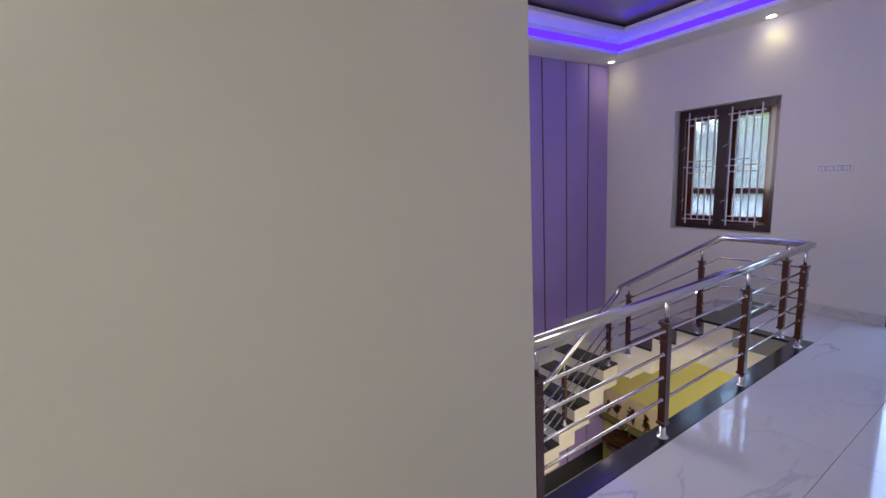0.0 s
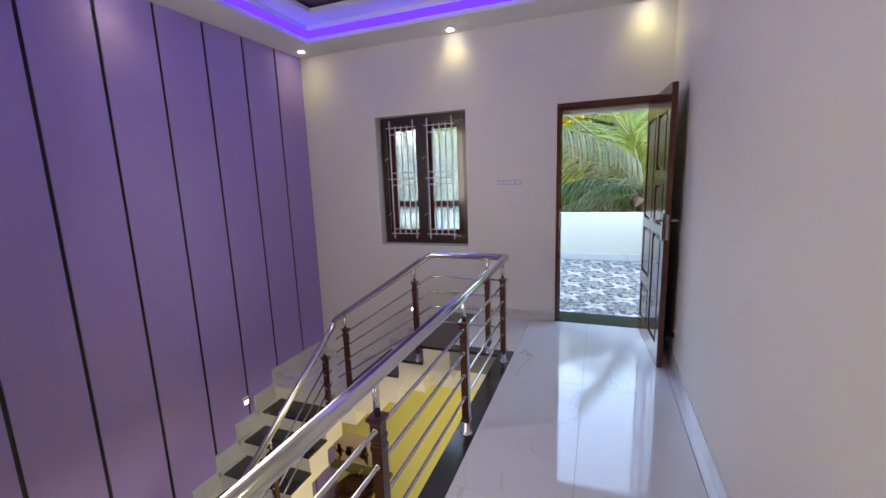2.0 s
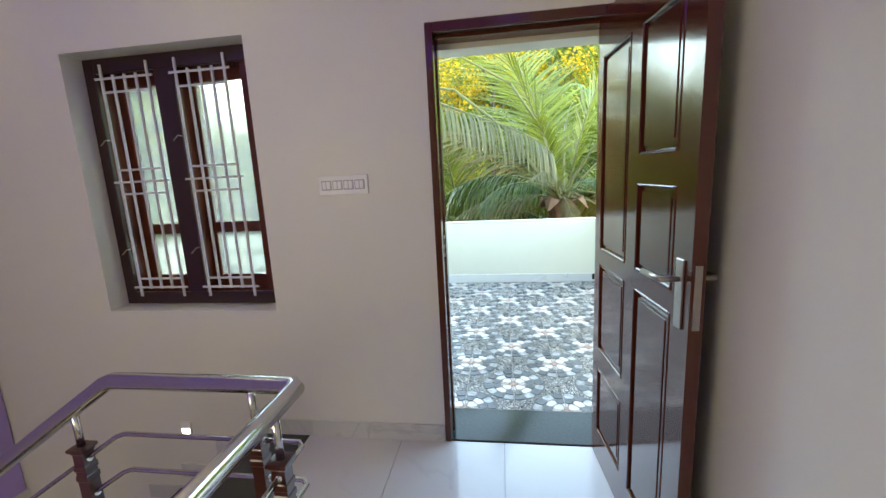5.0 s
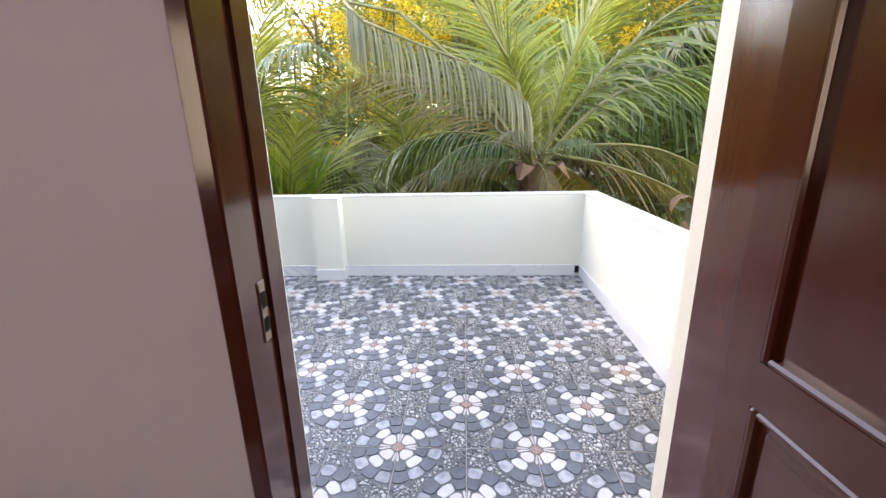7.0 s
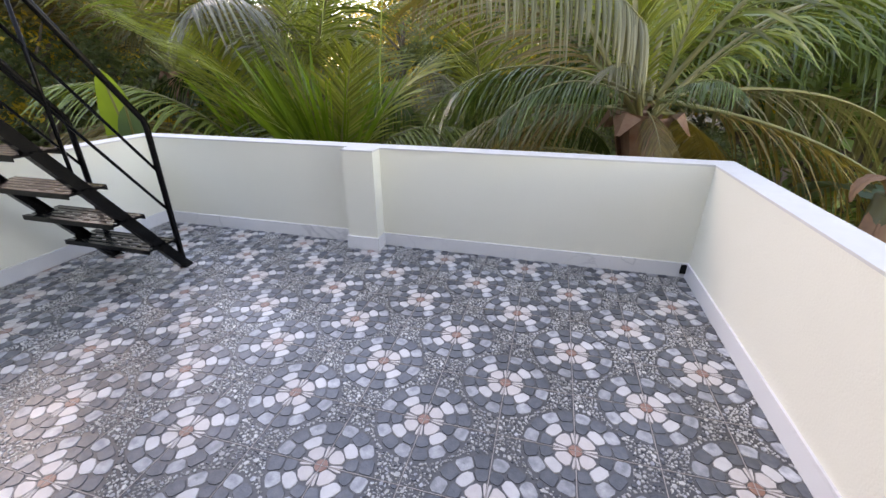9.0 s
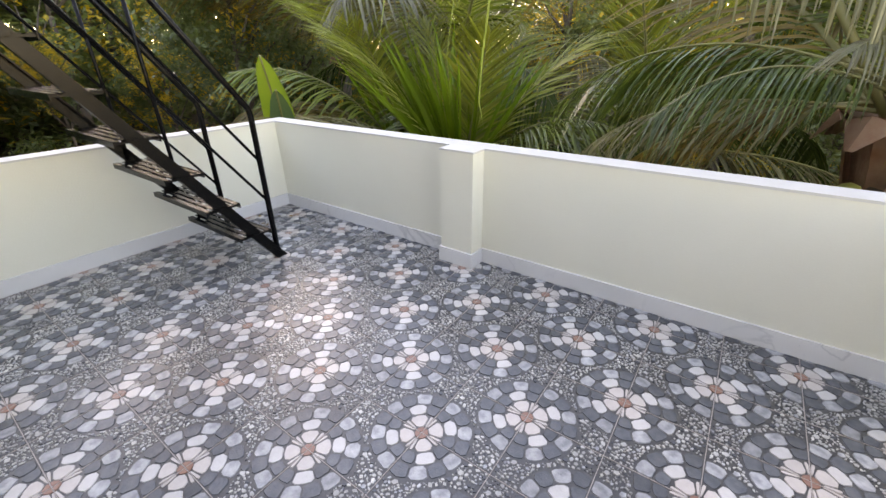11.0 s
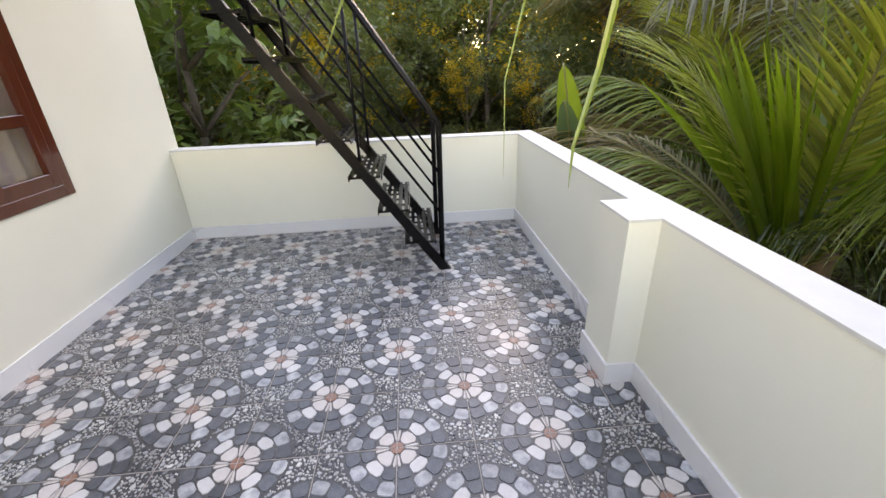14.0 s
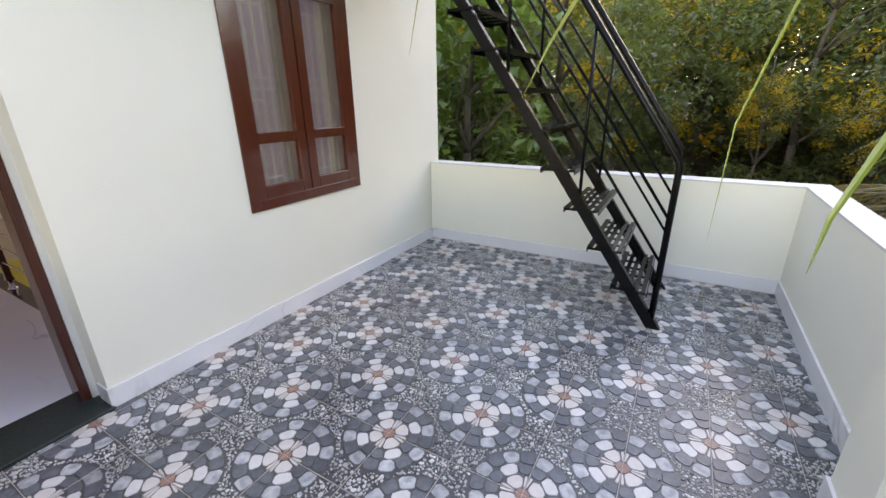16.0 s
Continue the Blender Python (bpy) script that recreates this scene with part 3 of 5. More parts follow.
for a, b in ((y0 + 0.055, MIDY - 0.005), (MIDY + 0.005, y1 - 0.055)):
    X0, X1 = FX1 - 0.045, FX1 - 0.002
    sb = boxes((X0, X1, a, a + 0.075, z0 + 0.055, z1 - 0.055), (X0, X1, b - 0.075, b, z0 + 0.055, z1 - 0.055), (X0, X1, a + 0.075, b - 0.075, z0 + 0.055, z0 + 0.15),
               (X0, X1, a + 0.075, b - 0.075, z1 - 0.13, z1 - 0.055), (X0, X1, a + 0.075, b - 0.075, z0 + 0.42, z0 + 0.485))
    sash = part("sash", bevelled(sb, 0.004), WINWOOD, win)
    for c0, c1 in ((z0 + 0.15, z0 + 0.42), (z0 + 0.485, z1 - 0.13)):
        pn = part("pane", boxes((X0 + 0.004, X0 + 0.009, a + 0.07, b - 0.07, c0 - 0.005, c1 + 0.005)), FROSTED, sash, "frosted glass pane")
        pn.visible_shadow = False
    lt = bmesh.new()
    for zz in (z0 + 0.35, z0 + 1.0):
        pipe(lt, [(FX0 - 0.024, b - 0.05, zz), (FX0 - 0.05, b - 0.05, zz), (FX0 - 0.055, b - 0.02, zz - 0.03)], 0.004, 6)
    part("catch", lt, CHROME, sash)
    gr = bmesh.new()
    gx = FX0 - 0.032
    n = 5
    for k in range(n):
        yy = a + 0.083 + (b - a - 0.166) * k / (n - 1)
        big = k in (0, n - 1)
        box(gr, gx - 0.005, gx + 0.005, yy - 0.006, yy + 0.006, z0 + (0.05 if big else 0.10), z1 - (0.03 if big else 0.09))
    for zz, ext in ((z0 + 0.105, 0.035), (z0 + 0.16, 0.0), (z1 - 0.115, 0.035), (z1 - 0.19, 0.0), (z0 + 0.68, 0.0), (z0 + 0.75, 0.035), (z0 + 0.82, 0.0)):
        box(gr, gx - 0.012, gx - 0.005, a + 0.083 - ext, b - 0.083 + ext, zz, zz + 0.011)
    part("grille", gr, GRILLE, win, "white painted window bars")

# ---------------------------------------------------------------- hall fittings
sw = thing("switch_panel", (WX0, 1.33, 1.44), "white switch panel with four grey-framed switches", "switch")
part("plate", bevelled(boxes((WX0 - 0.012, WX0 - 0.001, 1.205, 1.475, 1.375, 1.475)), 0.004, 2), PLASTIC, sw)
for k in range(4):
    a = 1.222 + 0.06 * k
    mod = part("module", bevelled(boxes((WX0 - 0.0145, WX0 - 0.011, a, a + 0.054, 1.40, 1.45)), 0.001), PLASTIC_GREY, sw)
    part("rocker", bevelled(boxes((WX0 - 0.018, WX0 - 0.014, a + 0.006, a + 0.025, 1.406, 1.444), (WX0 - 0.018, WX0 - 0.014, a + 0.029, a + 0.048, 1.406, 1.444)), 0.001), PLASTIC, mod)
NIGHT = glow("step_light_lens", (0.92, 0.92, 1.0), 0.9)
for at, m in (((3.84, PURPLE_Y - 0.014, -0.72), pose(3.84, PURPLE_Y - 0.013, -0.72)), ((WX0, 2.51, -0.03), pose(WX0 - 0.001, 2.51, -0.03, 0, 0, -90))):
    nl = thing("step_light", at, "small lit white step light on the stair wall", "step light", "step lights along the stairs")
    b1 = bmesh.new()
    box(b1, -0.035, 0.035, -0.014, 0, -0.045, 0.045, m)
    part("housing", bevelled(b1, 0.003), PLASTIC, nl)
    b1 = bmesh.new()
    box(b1, -0.024, 0.024, -0.017, -0.0135, -0.03, 0.0, m)
    part("lens", b1, NIGHT, nl)
for x, y in ((4.985, 3.655), (5.085, 1.905), (5.085, 0.12), (3.07, 3.66), (1.30, 3.66)):
    dl = thing("downlight", (x, y, CEIL), "small round recessed warm-white ceiling downlight", "downlight", "downlights in the soffit")
    r = bmesh.new()
    lathe(r, [(0.052, -0.001), (0.052, -0.006), (0.046, -0.010), (0.036, -0.008), (0.034, -0.002)], pose(x, y, CEIL), 24)
    part("ring", r, PLASTIC, dl)
    r = bmesh.new()
    lathe(r, [(0.033, -0.0085), (0.033, -0.0115)], pose(x, y, CEIL), 24)
    part("lens", r, SPOT, dl)
    lamp("downlight_beam", "SPOT", 0.32, (1.0, 0.97, 0.36), pose(x, y, CEIL - 0.02), radius=0.03, cone=125)
cove = thing("cove_light", (4.8, 3.42, 3.0), "blue led strip glowing round the sunk ceiling tray", "cove light")
for r in ((LIP_X0, LIP_X0 + 0.012, LIP_Y0, LIP_Y1, 3.000, 3.075), (LIP_X1 - 0.012, LIP_X1, LIP_Y0, LIP_Y1, 3.000, 3.075),
          (LIP_X0 + 0.012, LIP_X1 - 0.012, LIP_Y0, LIP_Y0 + 0.012, 3.000, 3.075), (LIP_X0 + 0.012, LIP_X1 - 0.012, LIP_Y1 - 0.012, LIP_Y1, 3.000, 3.075)):
    part("led_strip", boxes(r), COVE, cove)
setting("cove_lip", boxes((LIP_X0 - 0.02, LIP_X0, LIP_Y0 - 0.02, LIP_Y1 + 0.02, CEIL + 0.06, 3.13), (LIP_X1, LIP_X1 + 0.02, LIP_Y0 - 0.02, LIP_Y1 + 0.02, CEIL + 0.06, 3.13),
                          (LIP_X0, LIP_X1, LIP_Y0 - 0.02, LIP_Y0, CEIL + 0.06, 3.13), (LIP_X0, LIP_X1, LIP_Y1, LIP_Y1 + 0.02, CEIL + 0.06, 3.13)), CEILING, "white edge of the ceiling tray", "trim")
setting("baseboard", boxes((1.0, WX0, RIGHT_Y, RIGHT_Y + 0.012, FLOOR, FLOOR + 0.10), (WX0 - 0.012, WX0, DOOR_Y1 + 0.002, 1.69, FLOOR, FLOOR + 0.10)), SKIRT, "white marble skirting of the hall", "baseboard")
# light of unseen parts: the room below; front hall and stairwell fills are added
lamp("lower_ceiling_light", "AREA", 5.04, (1.0, 0.93, 0.70), pose(3.2, 1.0, FLOOR - 0.22), size=(1.2, 1.2))
# unseen ceiling fill, added to brighten the wall beside the start
lamp("front_hall_fill", "AREA", 2.1, (1.0, 0.97, 0.88), pose(-1.2, -1.0, CEIL - 0.02), size=(0.6, 0.6))
# no known window here: area fill added at the hall's back wall
lamp("front_hall_back_fill", "AREA", 0.36, (0.98, 1.0, 0.94), look((-2.95, -0.9, 1.5), (0, -0.9, 1.5)), size=(2.2, 1.5))
# the stairwell end wall is blank; this fill is added to lift the hall
lamp("stairwell_fill", "AREA", 3.24, (1.0, 0.98, 0.93), look((END_X + 0.25, 2.7, 1.7), (3.2, 0.3, 1.3)), size=(1.8, 1.4))

# wash corner on the lower floor
basin = thing("wash_basin", (WX0, 3.35, LOWER), "dark brown wash basin with a chrome tap on a brown stand", "wash basin")
BR = mat("brown_ceramic", (0.05, 0.018, 0.01), 0.12, second=(0.035, 0.012, 0.008), coat=0.6)
b1 = bmesh.new()
lathe(b1, [(0.13, 0), (0.12, 0.1), (0.10, 0.5), (0.16, 0.62)], pose(4.93, 3.35, LOWER), 20)
part("pedestal", b1, TEAK, basin)
b1 = bmesh.new()
lathe(b1, [(0.14, 0.60), (0.24, 0.68), (0.27, 0.76), (0.25, 0.76), (0.20, 0.69), (0.02, 0.665)], pose(4.93, 3.35, LOWER), 28)
part("bowl", b1, BR, basin)
b1 = bmesh.new()
pipe(b1, [(5.13, 3.35, LOWER + 0.74), (5.13, 3.35, LOWER + 0.86), (5.10, 3.35, LOWER + 0.89), (5.02, 3.35, LOWER + 0.88)], 0.012)
part("tap", b1, CHROME, basin)
mural = thing("flower_tile_panel", (WX0, 3.4, -2.2), "cream tile panel with brown flower sprays above the wash basin", "wall tile")
part("tile", bevelled(boxes((WX0 - 0.012, WX0, 2.96, 3.84, -2.36, -1.92)), 0.003), mat("cream_tile", (0.66, 0.55, 0.36), 0.25, scale=5), mural)
part("ledge", bevelled(boxes((WX0 - 0.13, WX0, 2.94, 3.85, -2.41, -2.36)), 0.004), mat("olive_stone", (0.16, 0.15, 0.06), 0.25, scale=20), mural)
FL = mat("brown_flower_print", (0.17, 0.09, 0.03), 0.3, scale=12)
random.seed(5)
for cy in (3.12, 3.36, 3.60, 3.76):
    b1 = bmesh.new()
    for k in range(26):
        a, r = random.uniform(0, 6.28), random.uniform(0.0, 0.09)
        yy, zz = cy + r * math.cos(a) * 0.7, -2.24 + r * math.sin(a) * 1.1 + random.uniform(-0.03, 0.1)
        s = random.uniform(0.012, 0.03)
        vs = [b1.verts.new((WX0 - 0.0145, yy + s * math.cos(t), zz + s * 1.4 * math.sin(t))) for t in (0.3, 1.5, 2.6, 3.8, 5.2)]
        b1.faces.new(vs)
    part("spray", b1, FL, mural)

# ---------------------------------------------------------------- terrace
indoors = set(scene.objects)
FACE = 5.552             # house wall, in the terrace's own units
setting("window_hood", bevelled(boxes((FACE, FACE + 0.42, 1.62, 2.93, 2.20, 2.26)), 0.01), OUTER, "ivory concrete sunshade over the window", "sunshade")
setting("terrace_slab", boxes((FACE, TX + PAR, TY0 - PAR, TY1 + PAR, -0.35, -0.012)), GROUT, "concrete slab of the roof terrace", "floor")
LOWZ = TOP - 0.012
for name, r, words in (("parapet_1", (TX, TX + PAR, TY0 - PAR, TY1 + PAR, -0.35, LOWZ), "ivory painted parapet facing the palms"), ("parapet_2", (FACE, TX, TY0 - PAR, TY0, -0.35, LOWZ), "ivory painted side parapet by the door"),
                       ("parapet_3", (FACE, TX, TY1, TY1 + PAR, -0.35, LOWZ), "ivory painted side parapet behind the steel stair"), ("pilaster", (8.328, TX, 1.645, 1.89, -0.02, LOWZ), "ivory painted pilaster on the parapet")):
    setting(name, boxes(r), OUTER, words, "parapet")
cap = tagged(thing("parapet_cap", (TX, 1.6, TOP), "white painted top of the parapet", "parapet"), kind="structure")
for r in ((TX - 0.004, TX + PAR + 0.004, TY0 - PAR - 0.004, TY1 + PAR + 0.004, LOWZ, TOP), (FACE, TX - 0.004, TY0 - PAR - 0.004, TY0 + 0.004, LOWZ, TOP),
          (FACE, TX - 0.004, TY1 - 0.004, TY1 + PAR + 0.004, LOWZ, TOP), (8.324, TX - 0.004, 1.641, 1.894, LOWZ, TOP)):
    part("coping", boxes(r), CAP, cap)
SK = 0.105
p = boxes((TX - 0.012, TX, TY0 + 0.012, 1.633, 0, SK), (TX - 0.012, TX, 1.902, TY1 - 0.012, 0, SK), (8.316, 8.328, 1.633, 1.902, 0, SK), (8.328, TX - 0.012, 1.633, 1.645, 0, SK), (8.328, TX - 0.012, 1.89, 1.902, 0, SK),
          (FACE, TX, TY0, TY0 + 0.012, 0, SK), (FACE, TX, TY1 - 0.012, TY1, 0, SK), (FACE, FACE + 0.012, 0.897 + 0.004, TY1 - 0.012, 0, SK), (FACE, FACE + 0.012, TY0 + 0.012, 0.015 - 0.004, 0, SK),
          (FACE - 0.10, FACE + 0.012, 0.897 - 0.010, 0.897 + 0.004, 0.006, SK))
setting("terrace_skirting", p, TSKIRT, "white marble skirting round the terrace", "baseboard")
hole = thing("drain_outlet", (TX, -0.535, 0.04), "small dark drain outlet in the parapet corner", "drain")
# near-black block stands in for the dark inside of the outlet
h = bmesh.new()
box(h, TX - 0.019, TX - 0.0125, -0.592, -0.535, 0.028, 0.098)
h = bevelled(h, 0.004)
part("hole_block", h, RUBBER_AND_HOLES, hole)

# ---------------------------------------------------------------- black steel outdoor stair
stair = thing("steel_stair", (7.77, 3.2, 0), "black painted steel outdoor stair with slatted treads and rails", "staircase")
NEAR, FAR, TAN = 2.89, 3.54, 1.432
FOOTX, TOPZ = 7.72, 3.42


def sx(z):
    return FOOTX - z / TAN


UP = Vector((-1, 0, TAN)).normalized()
for y in (NEAR, FAR):
    b1 = bmesh.new()
    d, hw = 0.040, 0.022
    side = 1 if y == NEAR else -1
    c_profile = [(-d, -hw), (d, -hw), (d, hw), (d - 0.01, hw), (d - 0.01, -hw + 0.007), (-d + 0.01, -hw + 0.007), (-d + 0.01, hw), (-d, hw)]
    ends = [[b1.verts.new((sx(z) + o, y + side * v, z)) for o, v in c_profile] for z in (0.0, TOPZ)]
    for i in range(8):
        b1.faces.new((ends[0][i], ends[0][(i + 1) % 8], ends[1][(i + 1) % 8], ends[1][i]))
    b1.faces.new(ends[0][::-1])
    b1.faces.new(ends[1])
    part("stringer", b1, BLACK_METAL, stair)
for k in range(14):
    z = 0.235 * (k + 1) + 0.005
    cx = sx(z)
    b1 = bmesh.new()
    for i in range(5):
        a = cx - 0.10 + i * 0.0425
        box(b1, a, a + 0.026, NEAR - 0.035, FAR + 0.03, z - 0.006, z)
    for yy in [NEAR - 0.035 + j * 0.131 for j in range(6)]:
        box(b1, cx - 0.10, cx + 0.096, yy, yy + 0.022, z - 0.016, z - 0.0065)
    for xx in (cx - 0.107, cx + 0.10):
        box(b1, xx, xx + 0.006, NEAR - 0.038, FAR + 0.033, z - 0.03, z + 0.002)
    part("tread", b1, BLACK_METAL, stair)
for y in (NEAR, FAR):
    rail = part("handrail", pipe(bmesh.new(), [(7.70, y, 0.06), (7.708, y, 0.98), (7.70, y, 1.02), (7.70 - (TOPZ + 0.4 - 1.02) / TAN, y, TOPZ + 0.4)], 0.019, 8), BLACK_METAL, stair)
    for dz in (0.31, 0.58):
        part("rail_bar", tube(bmesh.new(), (7.705, y, 1.0 - dz), (7.70 - (TOPZ + 0.4 - 1.0) / TAN, y, TOPZ + 0.4 - dz), 0.009, 8), BLACK_METAL, stair)
    for x in (7.20, 6.70, 6.20, 5.72):
        zz = (FOOTX - x) * TAN
        part("rail_post", tube(bmesh.new(), (x, y, zz - 0.02), (x, y, 1.02 + (7.70 - x) * TAN), 0.010, 8), BLACK_METAL, stair)


# a few dry leaves blown into the corner
random.seed(9)
for k in range(9):
    x, y, a = 8.05 + random.uniform(-0.16, 0.25), 3.62 + random.uniform(-0.16, 0.14), random.uniform(0, 360)
    b1 = bmesh.new()
    L = random.uniform(0.03, 0.055)
    m = pose(x, y, 0.004, random.uniform(-12, 12), random.uniform(-12, 12), a)
    vs = [b1.verts.new(m @ Vector(v)) for v in ((0, 0, 0.004), (L * 0.5, L * 0.28, 0.010), (L, 0, 0.006), (L * 0.5, -L * 0.28, 0.010), (L * 0.5, 0, 0.003))]
    for t in ((0, 4, 1), (1, 4, 2), (2, 4, 3), (3, 4, 0)):
        b1.faces.new([vs[i] for i in t])
    ob = part("fallen_leaf", b1, mat("dry_leaf", (0.22, 0.13, 0.05), 0.8) if k == 0 else bpy.data.materials["dry_leaf"])
    tagged(ob, "small curled dry brown leaf on the terrace tiles", "leaf", "dry leaves in the terrace corner")

# ---------------------------------------------------------------- grounds
GROUND = -3.4


def leaf_mat(name, colour, second, through=0.35, rough=0.45, spread=0.35, scale=3.0):
    m = mat(name, colour, rough, second=second, scale=scale, amount=0.9, spread=spread)
    n, l = m.node_tree.nodes, m.node_tree.links
    b, out = n["Principled BSDF"], n["Material Output"]
    tr = n.new("ShaderNodeBsdfTranslucent")
    src = b.inputs["Base Color"].links[0].from_socket
    gain = n.new("ShaderNodeMix")
    gain.data_type, gain.blend_type = "RGBA", "MULTIPLY"
    gain.inputs["Factor"].default_value = 1.0
    gain.inputs["B"].default_value = (1.6, 1.5, 0.6, 1)
    l.new(src, gain.inputs["A"])
    l.new(gain.outputs["Result"], tr.inputs["Color"])
    mx = n.new("ShaderNodeMixShader")
    mx.inputs[0].default_value = through
    l.new(b.outputs[0], mx.inputs[1])
    l.new(tr.outputs[0], mx.inputs[2])
    l.new(mx.outputs[0], out.inputs["Surface"])
    return m


PALM = leaf_mat("coconut_leaf", (0.105, 0.155, 0.034), (0.20, 0.235, 0.07), 0.3, rough=0.22, spread=0.75)
PALM_GREY = leaf_mat("greyish_coconut_leaf", (0.13, 0.135, 0.065), (0.22, 0.20, 0.12), 0.22, rough=0.42, spread=0.7)
PALM_DEEP = leaf_mat("deep_green_coconut_leaf", (0.042, 0.075, 0.02), (0.085, 0.125, 0.035), 0.25, rough=0.2, spread=0.75)
PALM_YOUNG = leaf_mat("young_coconut_leaf", (0.19, 0.235, 0.042), (0.30, 0.31, 0.07), rough=0.28, spread=0.6)
PALM_OLD = leaf_mat("yellowing_coconut_leaf", (0.24, 0.17, 0.055), (0.15, 0.12, 0.05), spread=0.4)
RACHIS = mat("palm_rachis", (0.20, 0.20, 0.07), 0.5, second=(0.24, 0.19, 0.09), scale=8)
BARK = mat("grey_brown_bark", (0.13, 0.10, 0.075), 0.85, second=(0.07, 0.055, 0.042), scale=9, amount=0.9, bump=0.6, bump_scale=30)
HUSK = mat("dry_brown_sheath", (0.22, 0.105, 0.06), 0.8, second=(0.32, 0.20, 0.14), scale=10, amount=0.9, bump=0.5, bump_scale=40)
FOREST = leaf_mat("forest_leaf", (0.115, 0.16, 0.07), (0.16, 0.195, 0.09), 0.45)
FOREST_DARK = leaf_mat("dark_forest_leaf", (0.10, 0.14, 0.066), (0.135, 0.17, 0.08), 0.45)
# strong yellow base colour stands in for low sun on the leaves
FOREST_SUN_TINT = leaf_mat("sun_tinted_leaf", (0.66, 0.44, 0.05), (0.42, 0.33, 0.06), 0.5)
BIGLEAF = leaf_mat("broad_green_leaf", (0.12, 0.20, 0.065), (0.16, 0.235, 0.085), 0.35, rough=0.3)
BANANA = leaf_mat("banana_leaf", (0.15, 0.24, 0.03), (0.20, 0.28, 0.045), 0.4, rough=0.3, spread=0.15)
BANANA_DEEP = leaf_mat("deep_green_banana_leaf", (0.06, 0.115, 0.024), (0.085, 0.14, 0.035), 0.3, rough=0.3, spread=0.15)
BANANA_BLUE = leaf_mat("blue_green_banana_leaf", (0.07, 0.125, 0.075), (0.10, 0.16, 0.09), 0.3, rough=0.35, spread=0.15)
DRY = leaf_mat("dry_banana_leaf", (0.34, 0.20, 0.13), (0.22, 0.12, 0.075), 0.2, rough=0.8, spread=0.2, scale=8)
NUT = mat("green_coconut_husk", (0.20, 0.21, 0.04), 0.4, second=(0.27, 0.22, 0.06), scale=14)
SOIL = mat("leaf_litter_soil", (0.095, 0.060, 0.036), 0.95, second=(0.05, 0.045, 0.02), scale=1.2, amount=1.0, bump=0.8, bump_scale=9)

g = bmesh.new()
random.seed(2)
N = 60
grid = {}
for i in range(N + 1):
    for j in range(N + 1):
        s = lambda k: math.copysign(abs(2 * k / N - 1) ** 3, 2 * k / N - 1) * 600 + 8
        x, y = s(i), s(j)
        d = math.hypot(x - 6, y - 2)
        z = GROUND + noise.noise((x * 0.12, y * 0.12, 0)) * min(0.6, max(0, d - 6) * 0.1) + (min(3.0, max(0, y - 12) * 0.06))
        grid[i, j] = g.verts.new((x, y, z))
for i in range(N):
    for j in range(N):
        f = g.faces.new((grid[i, j], grid[i + 1, j], grid[i + 1, j + 1], grid[i, j + 1]))
        f.smooth = True
setting("ground", g, SOIL, "brown forest floor with leaf litter", "ground")


def ribbon(bm, pts, widths, up, fold=0.0):
    """A thin folded blade along points; up is roughly its face normal."""
    rows = []
    for i, p in enumerate(pts):
        t = (pts[min(i + 1, len(pts) - 1)] - pts[max(i - 1, 0)]).normalized()
        side = t.cross(up)
        if side.length < 1e-4:
            side = t.cross(Vector((1, 0, 0)))
        side.normalize()
        n = side.cross(t)
        w = widths[i]
        rows.append((bm.verts.new(p - side * w + n * fold * w), bm.verts.new(p), bm.verts.new(p + side * w + n * fold * w)))
    for a, b in zip(rows, rows[1:]):
        bm.faces.new((a[0], a[1], b[1], b[0]))
        bm.faces.new((a[1], a[2], b[2], b[1]))


